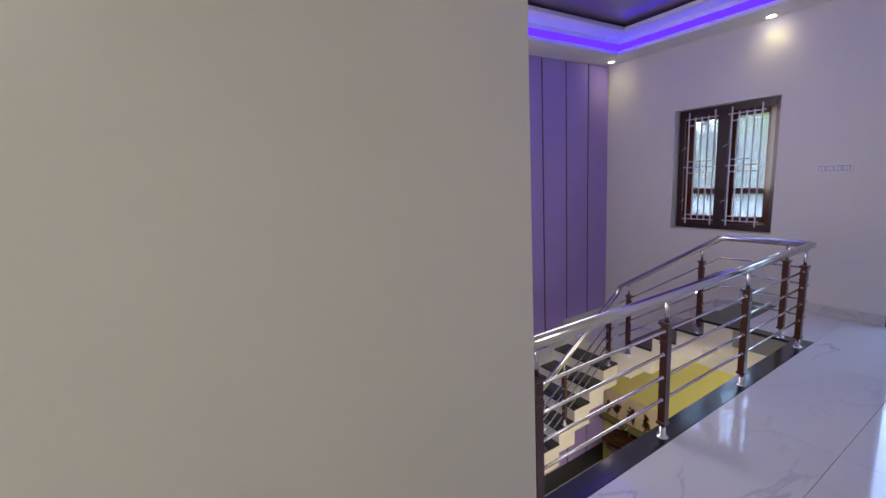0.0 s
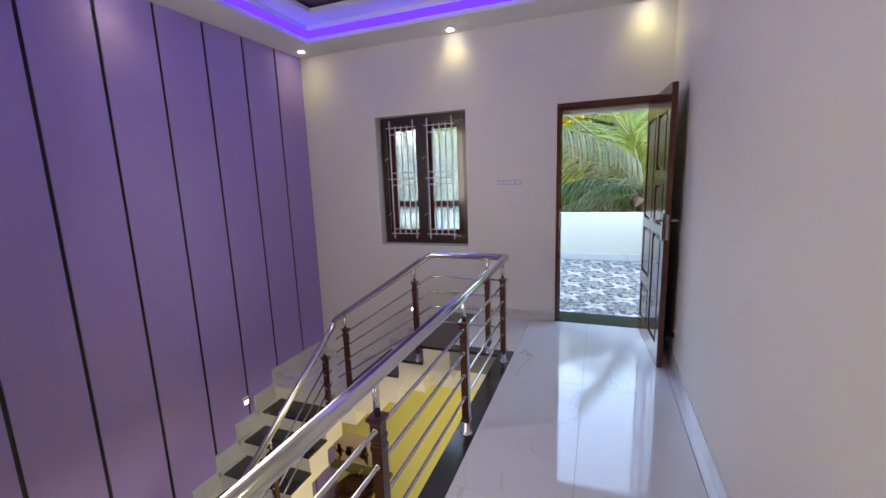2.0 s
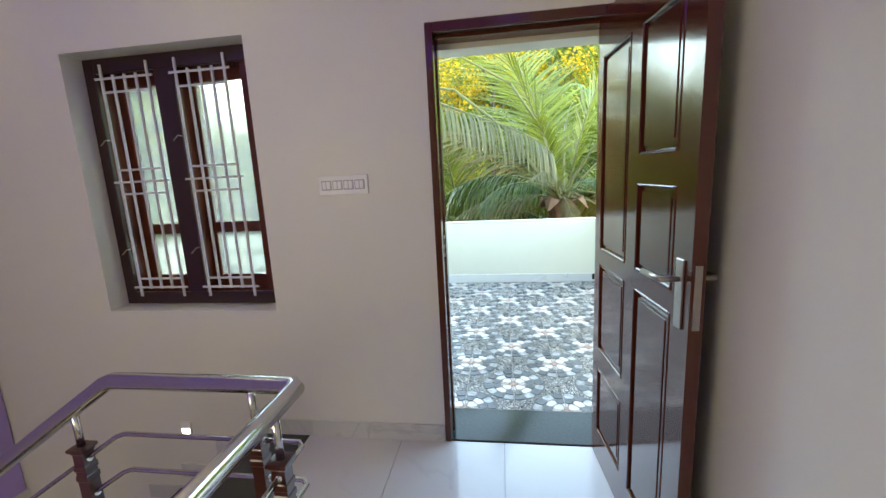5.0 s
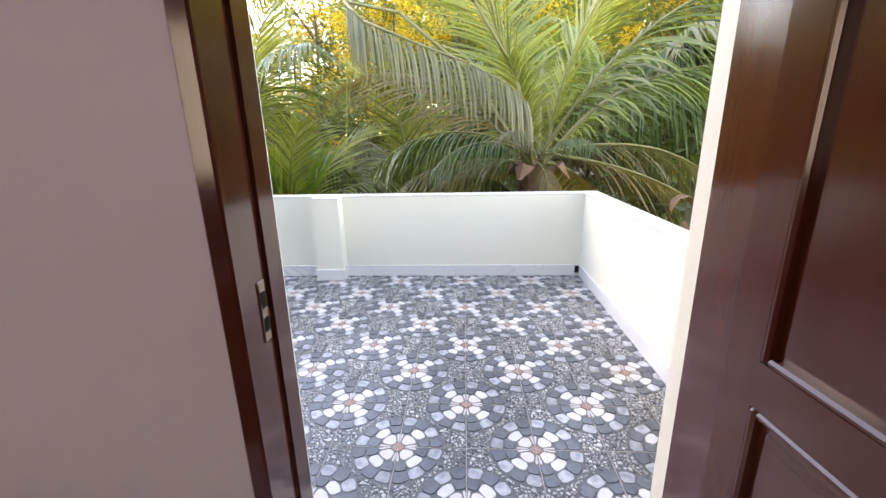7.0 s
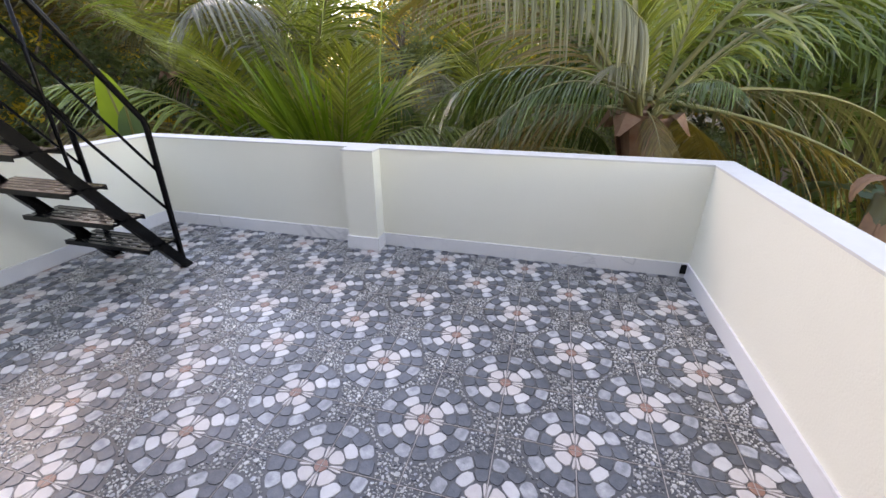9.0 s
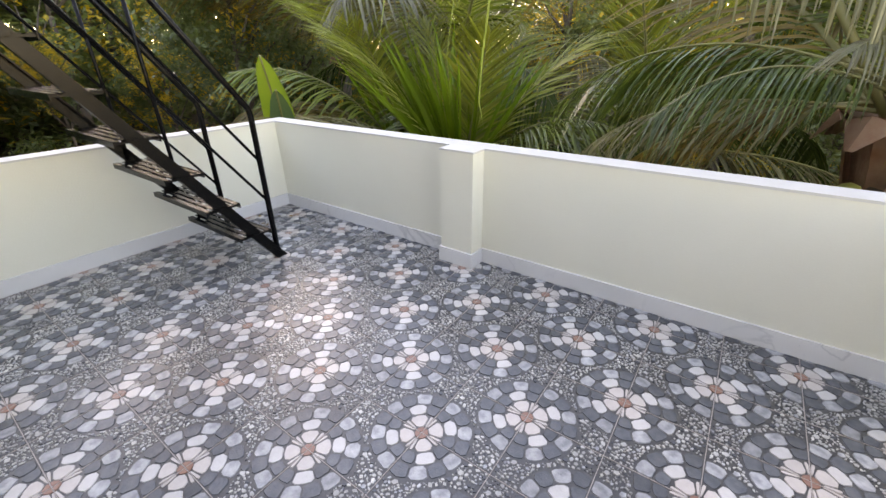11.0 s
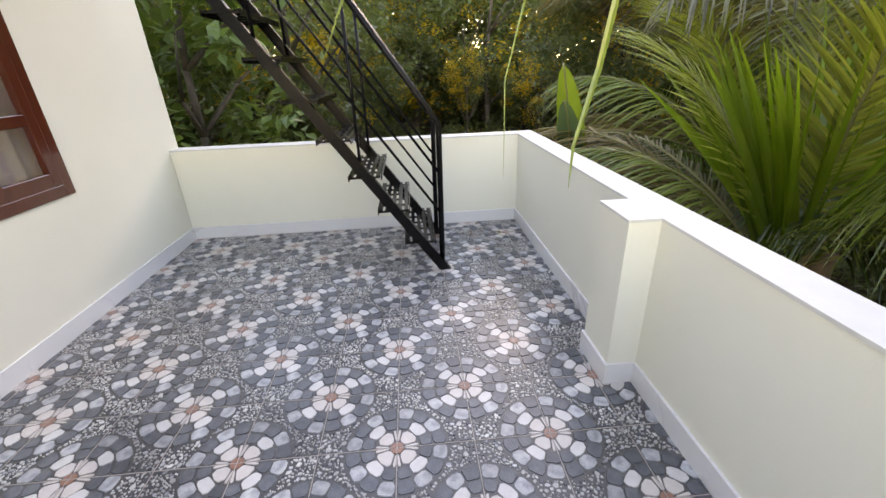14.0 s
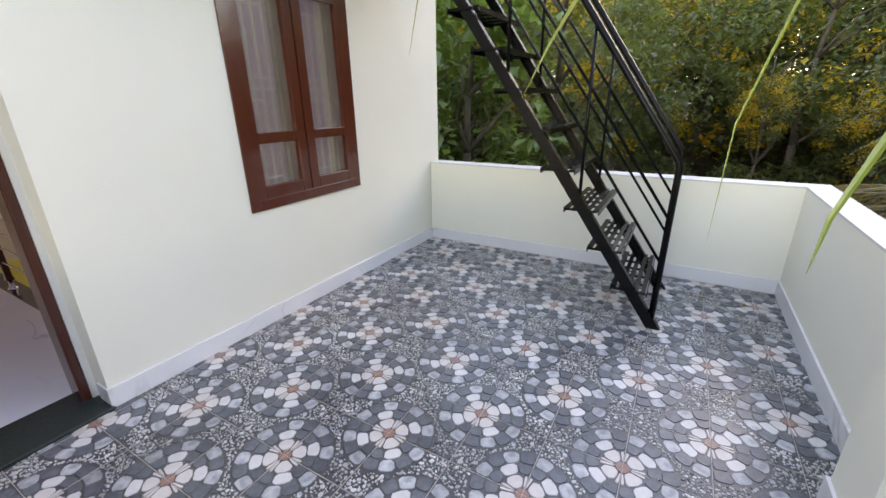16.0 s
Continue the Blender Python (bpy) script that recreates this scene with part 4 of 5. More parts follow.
def frond_mesh(name, rise, bend, length, droop, material, seed, count=52, leaflet=0.95):
    """One coconut frond: a bent rachis with two rows of hanging leaflets."""
    rnd = random.Random(seed)
    bm = bmesh.new()
    pts, p, a = [], Vector((0, 0, 0)), radians(rise)
    steps = 24
    for i in range(steps + 1):
        pts.append(p.copy())
        u = i / steps
        ang = a - radians(bend) * (u ** 1.5)
        p = p + Vector((math.cos(ang), math.sin(u * 2.2) * 0.05 * rnd.uniform(-1, 1), math.sin(ang))) * (length / steps)
    rows = []
    for i, q in enumerate(pts):
        t = (pts[min(i + 1, steps)] - pts[max(i - 1, 0)]).normalized()
        side = Vector((0, 1, 0))
        n = side.cross(t)
        r = 0.034 * (1 - i / steps) ** 0.9 + 0.003
        rows.append([bm.verts.new(q + side * r * math.cos(k) - n * r * 0.7 * math.sin(k)) for k in (0, 1.57, 3.14, 4.71)])
    for h, k in zip(rows, rows[1:]):
        for i in range(4):
            f = bm.faces.new((h[i], h[(i + 1) % 4], k[(i + 1) % 4], k[i]))
            f.material_index, f.smooth = 1, True
    for sgn in (-1, 1):
        for c in range(count):
            u = 0.16 + 0.84 * (c + rnd.uniform(-0.3, 0.3)) / count
            u = min(max(u, 0.15), 0.995)
            i = min(int(u * steps), steps - 1)
            q = pts[i].lerp(pts[i + 1], u * steps - i)
            t = (pts[i + 1] - pts[i]).normalized()
            n = Vector((0, 1, 0)).cross(t) * -1
            ll = leaflet * (0.35 + 1.1 * math.sin(math.pi * min(1, (u - 0.05) * 0.95)) ** 0.7) * rnd.uniform(0.8, 1.1) * (0.62 if u > 0.92 else 1)
            lean = radians(rnd.uniform(30, 39) + 25 * u)
            d = (Vector((0, sgn, 0)) * math.cos(lean) + t * math.sin(lean) - n * rnd.uniform(-0.16, 0.04)).normalized()
            line, v, pos = [], d, q.copy()
            for k in range(5):
                line.append(pos.copy())
                v = (v + Vector((0, 0, -droop * rnd.uniform(0.85, 1.15))) * 0.32).normalized()
                pos = pos + v * (ll / 4)
            w = 0.0165 * rnd.uniform(0.75, 1.25)
            ribbon(bm, line, [w * 0.6, w, w * 0.95, w * 0.6, 0.001], n, 0.35)
    me = bpy.data.meshes.new(name)
    bm.to_mesh(me)
    bm.free()
    me.materials.append(material)
    me.materials.append(RACHIS)
    return me


FRONDS = {
    "up": [frond_mesh("frond", 80, 30, 3.0, 0.15, PALM_YOUNG, 1, leaflet=0.6), frond_mesh("frond", 72, 45, 3.3, 0.35, PALM_YOUNG, 2)],
    "mid": [frond_mesh("frond", 60, 78, 3.6, 0.8, PALM, 3), frond_mesh("frond", 50, 82, 3.8, 1.0, PALM_GREY, 4), frond_mesh("frond", 42, 75, 3.6, 1.1, PALM_DEEP, 5), frond_mesh("frond", 55, 70, 3.7, 0.9, PALM, 11)],
    "low": [frond_mesh("frond", 24, 75, 3.5, 1.2, PALM_DEEP, 6), frond_mesh("frond", 8, 62, 3.4, 1.3, PALM_GREY, 7), frond_mesh("frond", -8, 50, 3.1, 1.1, PALM_OLD, 8)],
    "gold": [frond_mesh("frond", 48, 70, 3.4, 0.7, PALM_OLD, 9)],
    "spear": [frond_mesh("frond", 86, 10, 2.4, 0.02, PALM_YOUNG, 10, count=46, leaflet=0.34)],
}


def blade_mesh(name, seed, material):
    """A sheaf of unopened young blades, long and glossy."""
    rnd = random.Random(seed)
    bm = bmesh.new()
    for k in range(9):
        a, tilt, ll = rnd.uniform(-0.7, 0.7), radians(rnd.uniform(66, 86)), rnd.uniform(1.5, 2.3)
        v = Vector((math.cos(tilt) * math.cos(a), math.cos(tilt) * math.sin(a), math.sin(tilt)))
        pos, line = Vector((rnd.uniform(-0.06, 0.1), rnd.uniform(-0.08, 0.08), 0)), []
        for i in range(9):
            line.append(pos.copy())
            v = (v + Vector((math.cos(a), math.sin(a), -0.3)) * 0.045).normalized()
            pos = pos + v * (ll / 8)
        w = rnd.uniform(0.022, 0.055)
        ribbon(bm, line, [w * f for f in (0.4, 0.7, 0.95, 1.0, 1.0, 0.9, 0.7, 0.4, 0.05)], Vector((math.cos(a + 1.0), math.sin(a + 1.0), 0.2)), 0.5)
    return mesh_of(bm, name, material)


BLADE = leaf_mat("young_palm_blade", (0.11, 0.20, 0.02), (0.19, 0.27, 0.035), 0.4, rough=0.22, spread=0.6)
FRONDS["blade"] = [blade_mesh("blade", 91, BLADE), blade_mesh("blade", 92, BLADE), blade_mesh("blade", 93, BLADE)]


def palm(at, crown, plan, scale, seed, label, nuts=False):
    """A coconut palm: ringed trunk, sheaths, and fronds (kind, heading, size) round its crown."""
    rnd = random.Random(seed)
    tree = thing("coconut_palm", (at[0], at[1], GROUND), label, "palm tree", "coconut palms round the terrace")
    bm = bmesh.new()
    k = max(6, int((crown - GROUND) / 0.16))
    prof = [(0.17 - 0.06 * i / k + (0.012 if i % 2 else 0), (crown - GROUND) * i / k) for i in range(k + 1)]
    lathe(bm, prof, pose(at[0], at[1], GROUND - 0.05), 14)
    part("trunk", bm, BARK, tree)
    bm = bmesh.new()
    for i in range(7):
        a = rnd.uniform(0, 6.28)
        pts = [Vector((at[0] + math.cos(a) * r, at[1] + math.sin(a) * r, crown + z)) for r, z in ((0.09, -0.55), (0.16, -0.25), (0.22, -0.05), (0.30, 0.03), (0.38, -0.15))]
        ribbon(bm, pts, [0.13, 0.19, 0.19, 0.13, 0.02], Vector((math.cos(a), math.sin(a), 0.3)), -0.4)
    part("sheath", bm, HUSK, tree, "dry brown leaf sheaths")
    if nuts:
        for a, dz in ((2.5, -0.42), (2.9, -0.50), (3.5, -0.44), (4.0, -0.52)):
            bm = bmesh.new()
            lathe(bm, [(0.012, 0.085), (0.045, 0.07), (0.068, 0.03), (0.072, -0.01), (0.06, -0.05), (0.03, -0.08), (0.008, -0.088)],
                  pose(at[0] + 0.25 * math.cos(a), at[1] + 0.25 * math.sin(a), crown + dz), 14)
            part("coconut", bm, NUT, tree, "green unripe coconut")
    for kind, heading, size in plan:
        me = rnd.choice(FRONDS[kind])
        reach = {"up": 0.55, "spear": 0.2, "blade": 0.2}.get(kind, 0.92) * 3.6 * scale * size * math.cos(radians(heading))
        if at[0] + reach < 8.9 and -1.2 < at[1] < 6.5:
            size *= max(0.4, (at[0] - 8.9) / -reach)
        f = new("blade" if kind == "blade" else "frond", me)
        f.parent = tree
        h = radians(heading)
        f.matrix_basis = (pose(math.cos(h) * 0.07, math.sin(h) * 0.07, crown - GROUND + rnd.uniform(-0.05, 0.15), 0, 0, heading) @ pose(0, 0, 0, rnd.uniform(-14, 14), 0, 0)
                          @ Matrix.Scale(scale * size, 4))
    return tree


def ring(kind, count, start, size, rnd, jitter=14):
    return [(kind, start + 360 * i / count + rnd.uniform(-jitter, jitter), size * rnd.uniform(0.9, 1.1)) for i in range(count)]


R = random.Random(21)
MAIN = [("up", 95, 1.0), ("up", -80, 1.0), ("up", 10, 1.0), ("up", 150, 0.8), ("low", 92, 0.6), ("mid", 48, 0.9), ("low", 122, 0.55), ("mid", -88, 1.05), ("mid", -62, 1.0), ("mid", -112, 1.0), ("mid", 30, 1.0),
        ("mid", -20, 1.0), ("mid", 150, 0.7), ("mid", 205, 0.7), ("low", 70, 0.7), ("low", 105, 0.6), ("low", -75, 0.95), ("low", -100, 0.9), ("low", 45, 0.9), ("low", -40, 0.9), ("low", 180, 0.6), ("gold", 60, 1.0)]
palm((9.6, -0.34), 0.96, MAIN, 0.92, 31, "coconut palm with drooping green fronds and dry brown sheaths", nuts=True)
palm((10.97, 3.5), -0.7, ring("blade", 9, 40, 1.1, R) + ring("up", 5, 0, 0.85, R) + ring("mid", 8, 20, 0.8, R) + [("gold", 128, 1.0), ("gold", 145, 0.9), ("mid", 165, 0.9), ("mid", 215, 0.8), ("mid", 300, 0.9)], 1.0, 32,
     "young coconut palm with upright yellow-green fronds")
palm((12.3, 5.7), -0.6, ring("blade", 3, 10, 0.9, R) + ring("up", 4, 10, 0.9, R) + ring("mid", 7, 35, 0.85, R) + [("gold", 170, 0.85), ("gold", 140, 0.9), ("mid", 200, 0.9), ("gold", 120, 0.8)], 1.0, 33,
     "young coconut palm with browning arched fronds")
palm((12.6, 1.4), -0.1, ring("up", 4, 0, 0.9, R) + [("mid", -85, 0.9), ("mid", -45, 0.9), ("mid", 0, 0.9), ("mid", 40, 0.9), ("mid", 205, 0.8), ("low", 190, 0.8), ("low", 225, 0.8), ("low", -90, 1.0), ("low", -40, 1.0), ("low", 20, 1.0)], 1.0, 34, "coconut palm with full green crown behind the terrace")
palm((13.2, 5.0), 0.8, ring("up", 5, 20, 1.0, R) + ring("mid", 6, 0, 1.0, R) + ring("low", 3, 0, 1.0, R), 1.0, 35, "coconut palm with pale green fronds behind the terrace")
palm((14.6, -5.6), 1.5, ring("up", 4, 20, 1.0, R) + ring("mid", 9, 0, 1.05, R) + ring("low", 6, 20, 1.0, R) + [("mid", 140, 1.05), ("mid", 160, 1.05)], 1.05, 36, "coconut palm with long hanging leaflets beside the terrace")
palm((14.8, -1.2), 0.7, ring("up", 4, 20, 1.1, R) + ring("mid", 9, 0, 1.1, R) + ring("low", 6, 10, 1.1, R), 1.1, 37, "tall coconut palm standing among the other trees")
palm((14.0, 9.0), 1.2, ring("up", 4, 20, 1.0, R) + ring("gold", 8, 0, 1.0, R) + ring("mid", 5, 10, 1.1, R), 1.1, 38, "coconut palm with golden fronds among the forest trees")


# a long frond of the first palm that hangs over the terrace, with loose leaflet tips
frond_tips = [(0.006, ((7.45, 1.42, 1.58), (7.39, 1.41, 1.48), (7.33, 1.39, 1.35))),
              (0.0035, ((7.84, 1.46, 1.45), (7.80, 1.46, 1.29), (7.79, 1.41, 1.03))),
              (0.010, ((8.08, 1.42, 1.53), (8.05, 1.43, 1.31), (7.99, 1.41, 1.11), (7.97, 1.37, 1.00))),
              (0.004, ((7.10, 1.40, 1.80), (7.07, 1.33, 1.62), (7.05, 1.30, 1.46)))]
main_palm = bpy.data.objects["coconut_palm"]
bm = bmesh.new()
arch = [Vector(v) for v in ((9.5, -0.28, 0.95), (9.35, -0.05, 1.9), (9.0, 0.4, 2.5), (8.5, 1.0, 2.75), (7.9, 1.4, 2.5), (7.4, 1.55, 2.15), (7.0, 1.55, 1.85))]
for i in range(len(arch) - 1):
    tube(bm, arch[i], arch[i + 1], 0.022 - 0.003 * i, 6, 0.022 - 0.003 * (i + 1))
over = part("frond", bm, RACHIS, main_palm)
bm = bmesh.new()
for wide, tip in frond_tips:
    root = min(arch, key=lambda v: (v - Vector(tip[0])).length)
    pts = [Vector(v) for v in tip]
    way = (pts[0] - pts[1]).normalized()
    pts = [root, pts[0] + way * max(0.2, (2.25 - pts[0].z) / max(0.3, way.z))] + pts
    ribbon(bm, pts, [wide * 0.4, wide * 0.9] + [wide * f for f in (1.0, 0.9, 0.55, 0.08)][-(len(pts) - 2):], Vector((0, 1, 0)), 0.3)
part("leaflet", bm, PALM, over)

# a bent old frond that hangs down in front of the crown
bm = bmesh.new()
bent = [Vector(v) for v in ((9.55, -0.25, 0.95), (9.7, 0.4, 1.95), (9.68, 1.2, 2.6), (9.5, 1.75, 2.68), (9.22, 1.5, 2.42), (9.08, 0.95, 2.17), (9.0, 0.45, 1.97), (8.93, 0.1, 1.78), (8.9, -0.12, 1.58))]
for i in range(len(bent) - 1):
    tube(bm, bent[i], bent[i + 1], 0.024 - 0.0025 * i, 6, 0.024 - 0.0025 * (i + 1))
hanging = part("frond", bm, RACHIS, main_palm)
bm = bmesh.new()
rnd = random.Random(44)
for i in range(3, len(bent) - 1):
    for c in range(13):
        q = bent[i].lerp(bent[i + 1], (c + rnd.uniform(0, 0.8)) / 13)
        t = (bent[i + 1] - bent[i]).normalized()
        for s in (-1, 1):
            v = (Vector((s * 0.35, 0, -0.5)) + t * 0.35 + Vector((0, rnd.uniform(-0.08, 0.08), rnd.uniform(-0.1, 0.1)))).normalized()
            ll, pos, line = rnd.uniform(0.5, 0.72) * (1 if i < 6 else 0.75), q.copy(), []
            for k in range(6):
                line.append(pos.copy())
                v = (v + Vector((0, 0, -0.55))).normalized()
                pos = pos + v * (ll / 5)
            ribbon(bm, line, [0.006, 0.011, 0.011, 0.009, 0.006, 0.001], Vector((1, 0, 0.2)), 0.35)
part("leaflet", bm, PALM_GREY, hanging)

# ---------------------------------------------------------------- banana plants
STEM = mat("banana_stem", (0.085, 0.095, 0.04), 0.45, second=(0.10, 0.06, 0.03), scale=9, stretch=(4, 4, 0.5), bump=0.1)


def banana_leaf(bm, base, heading, rise, bend, length, width, tear, rnd, fold=0.25):
    pts, p, a = [], Vector(base), radians(rise)
    h = radians(heading)
    steps = 16
    for i in range(steps + 1):
        pts.append(p.copy())
        ang = a - radians(bend) * (i / steps) ** 1.4
        p = p + Vector((math.cos(h) * math.cos(ang), math.sin(h) * math.cos(ang), math.sin(ang))) * (length / steps)
    side = Vector((-math.sin(h), math.cos(h), 0))
    prof = [width * max(0.06, math.sin(math.pi * min(1.0, 0.06 + 0.94 * i / steps)) ** 0.55) for i in range(steps + 1)]
    prof[-1] = 0.01
    for s in (-1, 1):
        row = []
        for i, q in enumerate(pts):
            t = (pts[min(i + 1, steps)] - pts[max(i - 1, 0)]).normalized()
            n = side.cross(t) * -1
            droop = rnd.uniform(0, 0.5) if rnd.random() < tear else 0.08
            row.append((bm.verts.new(q), bm.verts.new(q + side * s * prof[i] * 0.55 + n * fold * prof[i] * 0.5), bm.verts.new(q + side * s * prof[i] * rnd.uniform(0.94, 1.0) + n * (fold * 0.6 - droop) * prof[i])))
        for u, w in zip(row, row[1:]):
            for k in range(2):
                f = bm.faces.new((u[k], u[k + 1], w[k + 1], w[k]))
                f.smooth = True
    return pts


def banana(at, leaves, seed, label):
    rnd = random.Random(seed)
    tree = thing("banana_plant", (at[0], at[1], GROUND), label, "banana plant", "banana plants below the terrace")
    crown = at[2]
    bm = bmesh.new()
    lathe(bm, [(0.16, 0), (0.14, (crown - GROUND) * 0.5), (0.08, crown - GROUND)], pose(at[0], at[1], GROUND - 0.05), 14)
    part("stem", bm, STEM, tree)
    for heading, rise, bend, length, width, material, tear in leaves:
        bm = bmesh.new()
        pts = banana_leaf(bm, (at[0], at[1], crown - 0.1), heading, rise, bend, length, width, tear, rnd)
        leaf_ob = part("leaf", bm, material, tree)
        bm = bmesh.new()
        pipe(bm, pts, 0.012, 6)
        part("midrib", bm, DRY if material is DRY else RACHIS, leaf_ob)


banana((9.64, 5.42, -0.3), [(212, 82, 12, 1.75, 0.22, BANANA, 0.15), (232, 76, 30, 1.5, 0.17, BANANA_BLUE, 0.2), (20, 50, 75, 1.7, 0.30, BANANA_BLUE, 0.3), (110, 40, 80, 1.6, 0.28, BANANA_BLUE, 0.3), (300, 35, 80, 1.5, 0.28, BANANA_BLUE, 0.4)], 51,
       "banana plant with one upright rolled bright green leaf")
banana((8.85, -1.78, 0.62), [(165, 80, 200, 0.6, 0.06, DRY, 1.0), (110, 75, 200, 0.5, 0.05, DRY, 1.0), (150, -60, 25, 0.62, 0.10, DRY, 1.0), (205, -20, 60, 0.5, 0.06, DRY, 1.0), (200, -65, 20, 0.5, 0.08, DRY, 1.0), (255, 89, 200, 1.35, 0.09, BANANA_BLUE, 0.6),
                             (310, 10, 60, 1.2, 0.22, BANANA_BLUE, 0.4), (0, 5, 60, 1.1, 0.2, BANANA_BLUE, 0.4)], 52,
       "banana plant with torn dry brown leaves")
banana((8.8, -2.36, 0.22), [(202, 72, 30, 1.5, 0.36, BANANA_DEEP, 0.1), (320, 15, 70, 1.4, 0.28, BANANA_BLUE, 0.3), (265, 45, 75, 1.4, 0.28, BANANA, 0.3)], 53, "banana plant with broad green leaves")


# ---------------------------------------------------------------- broadleaf trees
def crown_mesh(name, material, radius, height, clumps, leaves, size, seed, lift=0.0):
    """Many small leaves in uneven clumps with gaps between them."""
    rnd = random.Random(seed)
    verts, faces, gilt = [], [], []
    for c in range(clumps):
        # second-material clumps: sunlight-coloured in green crowns, plain green in yellow crowns
        sunlit = 1 if rnd.random() < (0.5 if material is FOREST_SUN_TINT else 0.10) else 0
        a, u = rnd.uniform(0, 6.283), rnd.random() ** 0.6
        cz = rnd.uniform(-0.5, 0.5)
        rr = radius * math.sqrt(max(0.08, 1 - (2 * cz) ** 2)) * u
        cx, cy, cz = rr * math.cos(a), rr * math.sin(a), cz * height + lift
        cr = radius * rnd.uniform(0.16, 0.32)
        for _ in range(leaves):
            v = Vector((rnd.gauss(0, 0.5), rnd.gauss(0, 0.5), rnd.gauss(0, 0.38))) * cr + Vector((cx, cy, cz))
            d = Vector((rnd.uniform(-1, 1), rnd.uniform(-1, 1), rnd.uniform(-0.9, 0.35))).normalized()
            s = d.cross(Vector((rnd.uniform(-0.4, 0.4), rnd.uniform(-0.4, 0.4), 1))).normalized()
            n = s.cross(d)
            L, W = size * rnd.uniform(0.6, 1.3), size * rnd.uniform(0.2, 0.36)
            k = len(verts)
            verts += [v, v + d * L * 0.45 + s * W + n * W * 0.3, v + d * L, v + d * L * 0.45 - s * W + n * W * 0.3]
            faces += [(k, k + 1, k + 2), (k, k + 2, k + 3)]
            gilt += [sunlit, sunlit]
    me = bpy.data.meshes.new(name)
    me.from_pydata(verts, [], faces)
    me.materials.append(material)
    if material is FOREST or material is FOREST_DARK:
        me.materials.append(FOREST_SUN_TINT)
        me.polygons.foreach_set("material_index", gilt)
    if material is FOREST_SUN_TINT:
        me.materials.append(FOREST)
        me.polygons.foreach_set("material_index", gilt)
    return me


CROWNS = {
    "dark": [crown_mesh("crown", FOREST_DARK, 2.4, 4.6, 60, 95, 0.20, 61), crown_mesh("crown", FOREST_DARK, 2.2, 5.2, 60, 95, 0.19, 62)],
    "green": [crown_mesh("crown", FOREST, 2.3, 4.4, 60, 95, 0.18, 63), crown_mesh("crown", FOREST, 2.6, 5.0, 66, 95, 0.18, 64)],
    "gold": [crown_mesh("crown", FOREST_SUN_TINT, 2.2, 4.2, 46, 110, 0.16, 65)],
    "big": [crown_mesh("crown", BIGLEAF, 1.7, 4.4, 60, 40, 0.29, 66)],
    "shrub": [crown_mesh("crown", FOREST, 1.2, 1.5, 24, 80, 0.13, 67), crown_mesh("crown", FOREST_DARK, 1.3, 1.7, 24, 80, 0.14, 68)],
}
TRUNKS = []
for seed in (71, 72, 73):
    rnd = random.Random(seed)
    bm = bmesh.new()
    pts = [Vector((0, 0, 0))]
    for i in range(6):
        pts.append(pts[-1] + Vector((rnd.uniform(-0.12, 0.12), rnd.uniform(-0.12, 0.12), 1.0)))
    for i in range(6):
        tube(bm, pts[i], pts[i + 1], 0.13 - 0.016 * i, 9, 0.13 - 0.016 * (i + 1))
    for i in range(9):
        s = pts[rnd.randint(2, 5)]
        a = rnd.uniform(0, 6.28)
        m1 = s + Vector((math.cos(a) * 0.7, math.sin(a) * 0.7, rnd.uniform(0.4, 0.8)))
        tube(bm, s, m1, 0.05, 6, 0.03)
        tube(bm, m1, m1 + Vector((math.cos(a + 0.4) * 0.7, math.sin(a + 0.4) * 0.7, rnd.uniform(0.3, 0.8))), 0.03, 6, 0.008)
    TRUNKS.append(mesh_of(bm, "trunk", BARK))


def ground_at(x, y):
    d = math.hypot(x - 6, y - 2)
    return GROUND + noise.noise((x * 0.12, y * 0.12, 0)) * min(0.6, max(0, d - 6) * 0.1) + (min(3.0, max(0, y - 12) * 0.06)) - 0.12


WORDS = {"dark": "slender forest tree with a dark green crown", "green": "slender forest tree with a green leafy crown", "gold": "forest tree with leaves tinted yellow as if sunlit", "big": "tree with large pale green leaves beside the terrace"}


def tree(x, y, kind, scale, crown_z, seed):
    rnd = random.Random(seed)
    z = ground_at(x, y)
    t = thing("tree", (x, y, z), WORDS[kind], "tree", "trees behind the terrace")
    b = new("trunk", rnd.choice(TRUNKS))
    b.parent = t
    b.matrix_basis = Matrix.Rotation(rnd.uniform(0, 6.28), 4, "Z") @ Matrix.Diagonal((scale, scale, (crown_z + 1.5 - z) / 6.0, 1))
    c = new("crown", rnd.choice(CROWNS[kind]))
    c.parent = t
    c.matrix_basis = pose(0, 0, crown_z - z, 0, 0, rnd.uniform(0, 360)) @ Matrix.Scale(scale, 4)


def shrub(x, y, scale, seed):
    rnd = random.Random(seed)
    z = ground_at(x, y)
    t = thing("shrub", (x, y, z), "dense green undergrowth shrub on the forest floor", "shrub", "shrubs under the trees")
    b = new("branches", rnd.choice(TRUNKS))
    b.parent = t
    b.matrix_basis = Matrix.Rotation(rnd.uniform(0, 6.28), 4, "Z") @ Matrix.Diagonal((0.3 * scale, 0.3 * scale, 0.2 * scale, 1))
    c = new("crown", rnd.choice(CROWNS["shrub"]))
    c.parent = t
    c.matrix_basis = pose(0, 0, 0.7 * scale, 0, 0, rnd.uniform(0, 360)) @ Matrix.Scale(scale, 4)


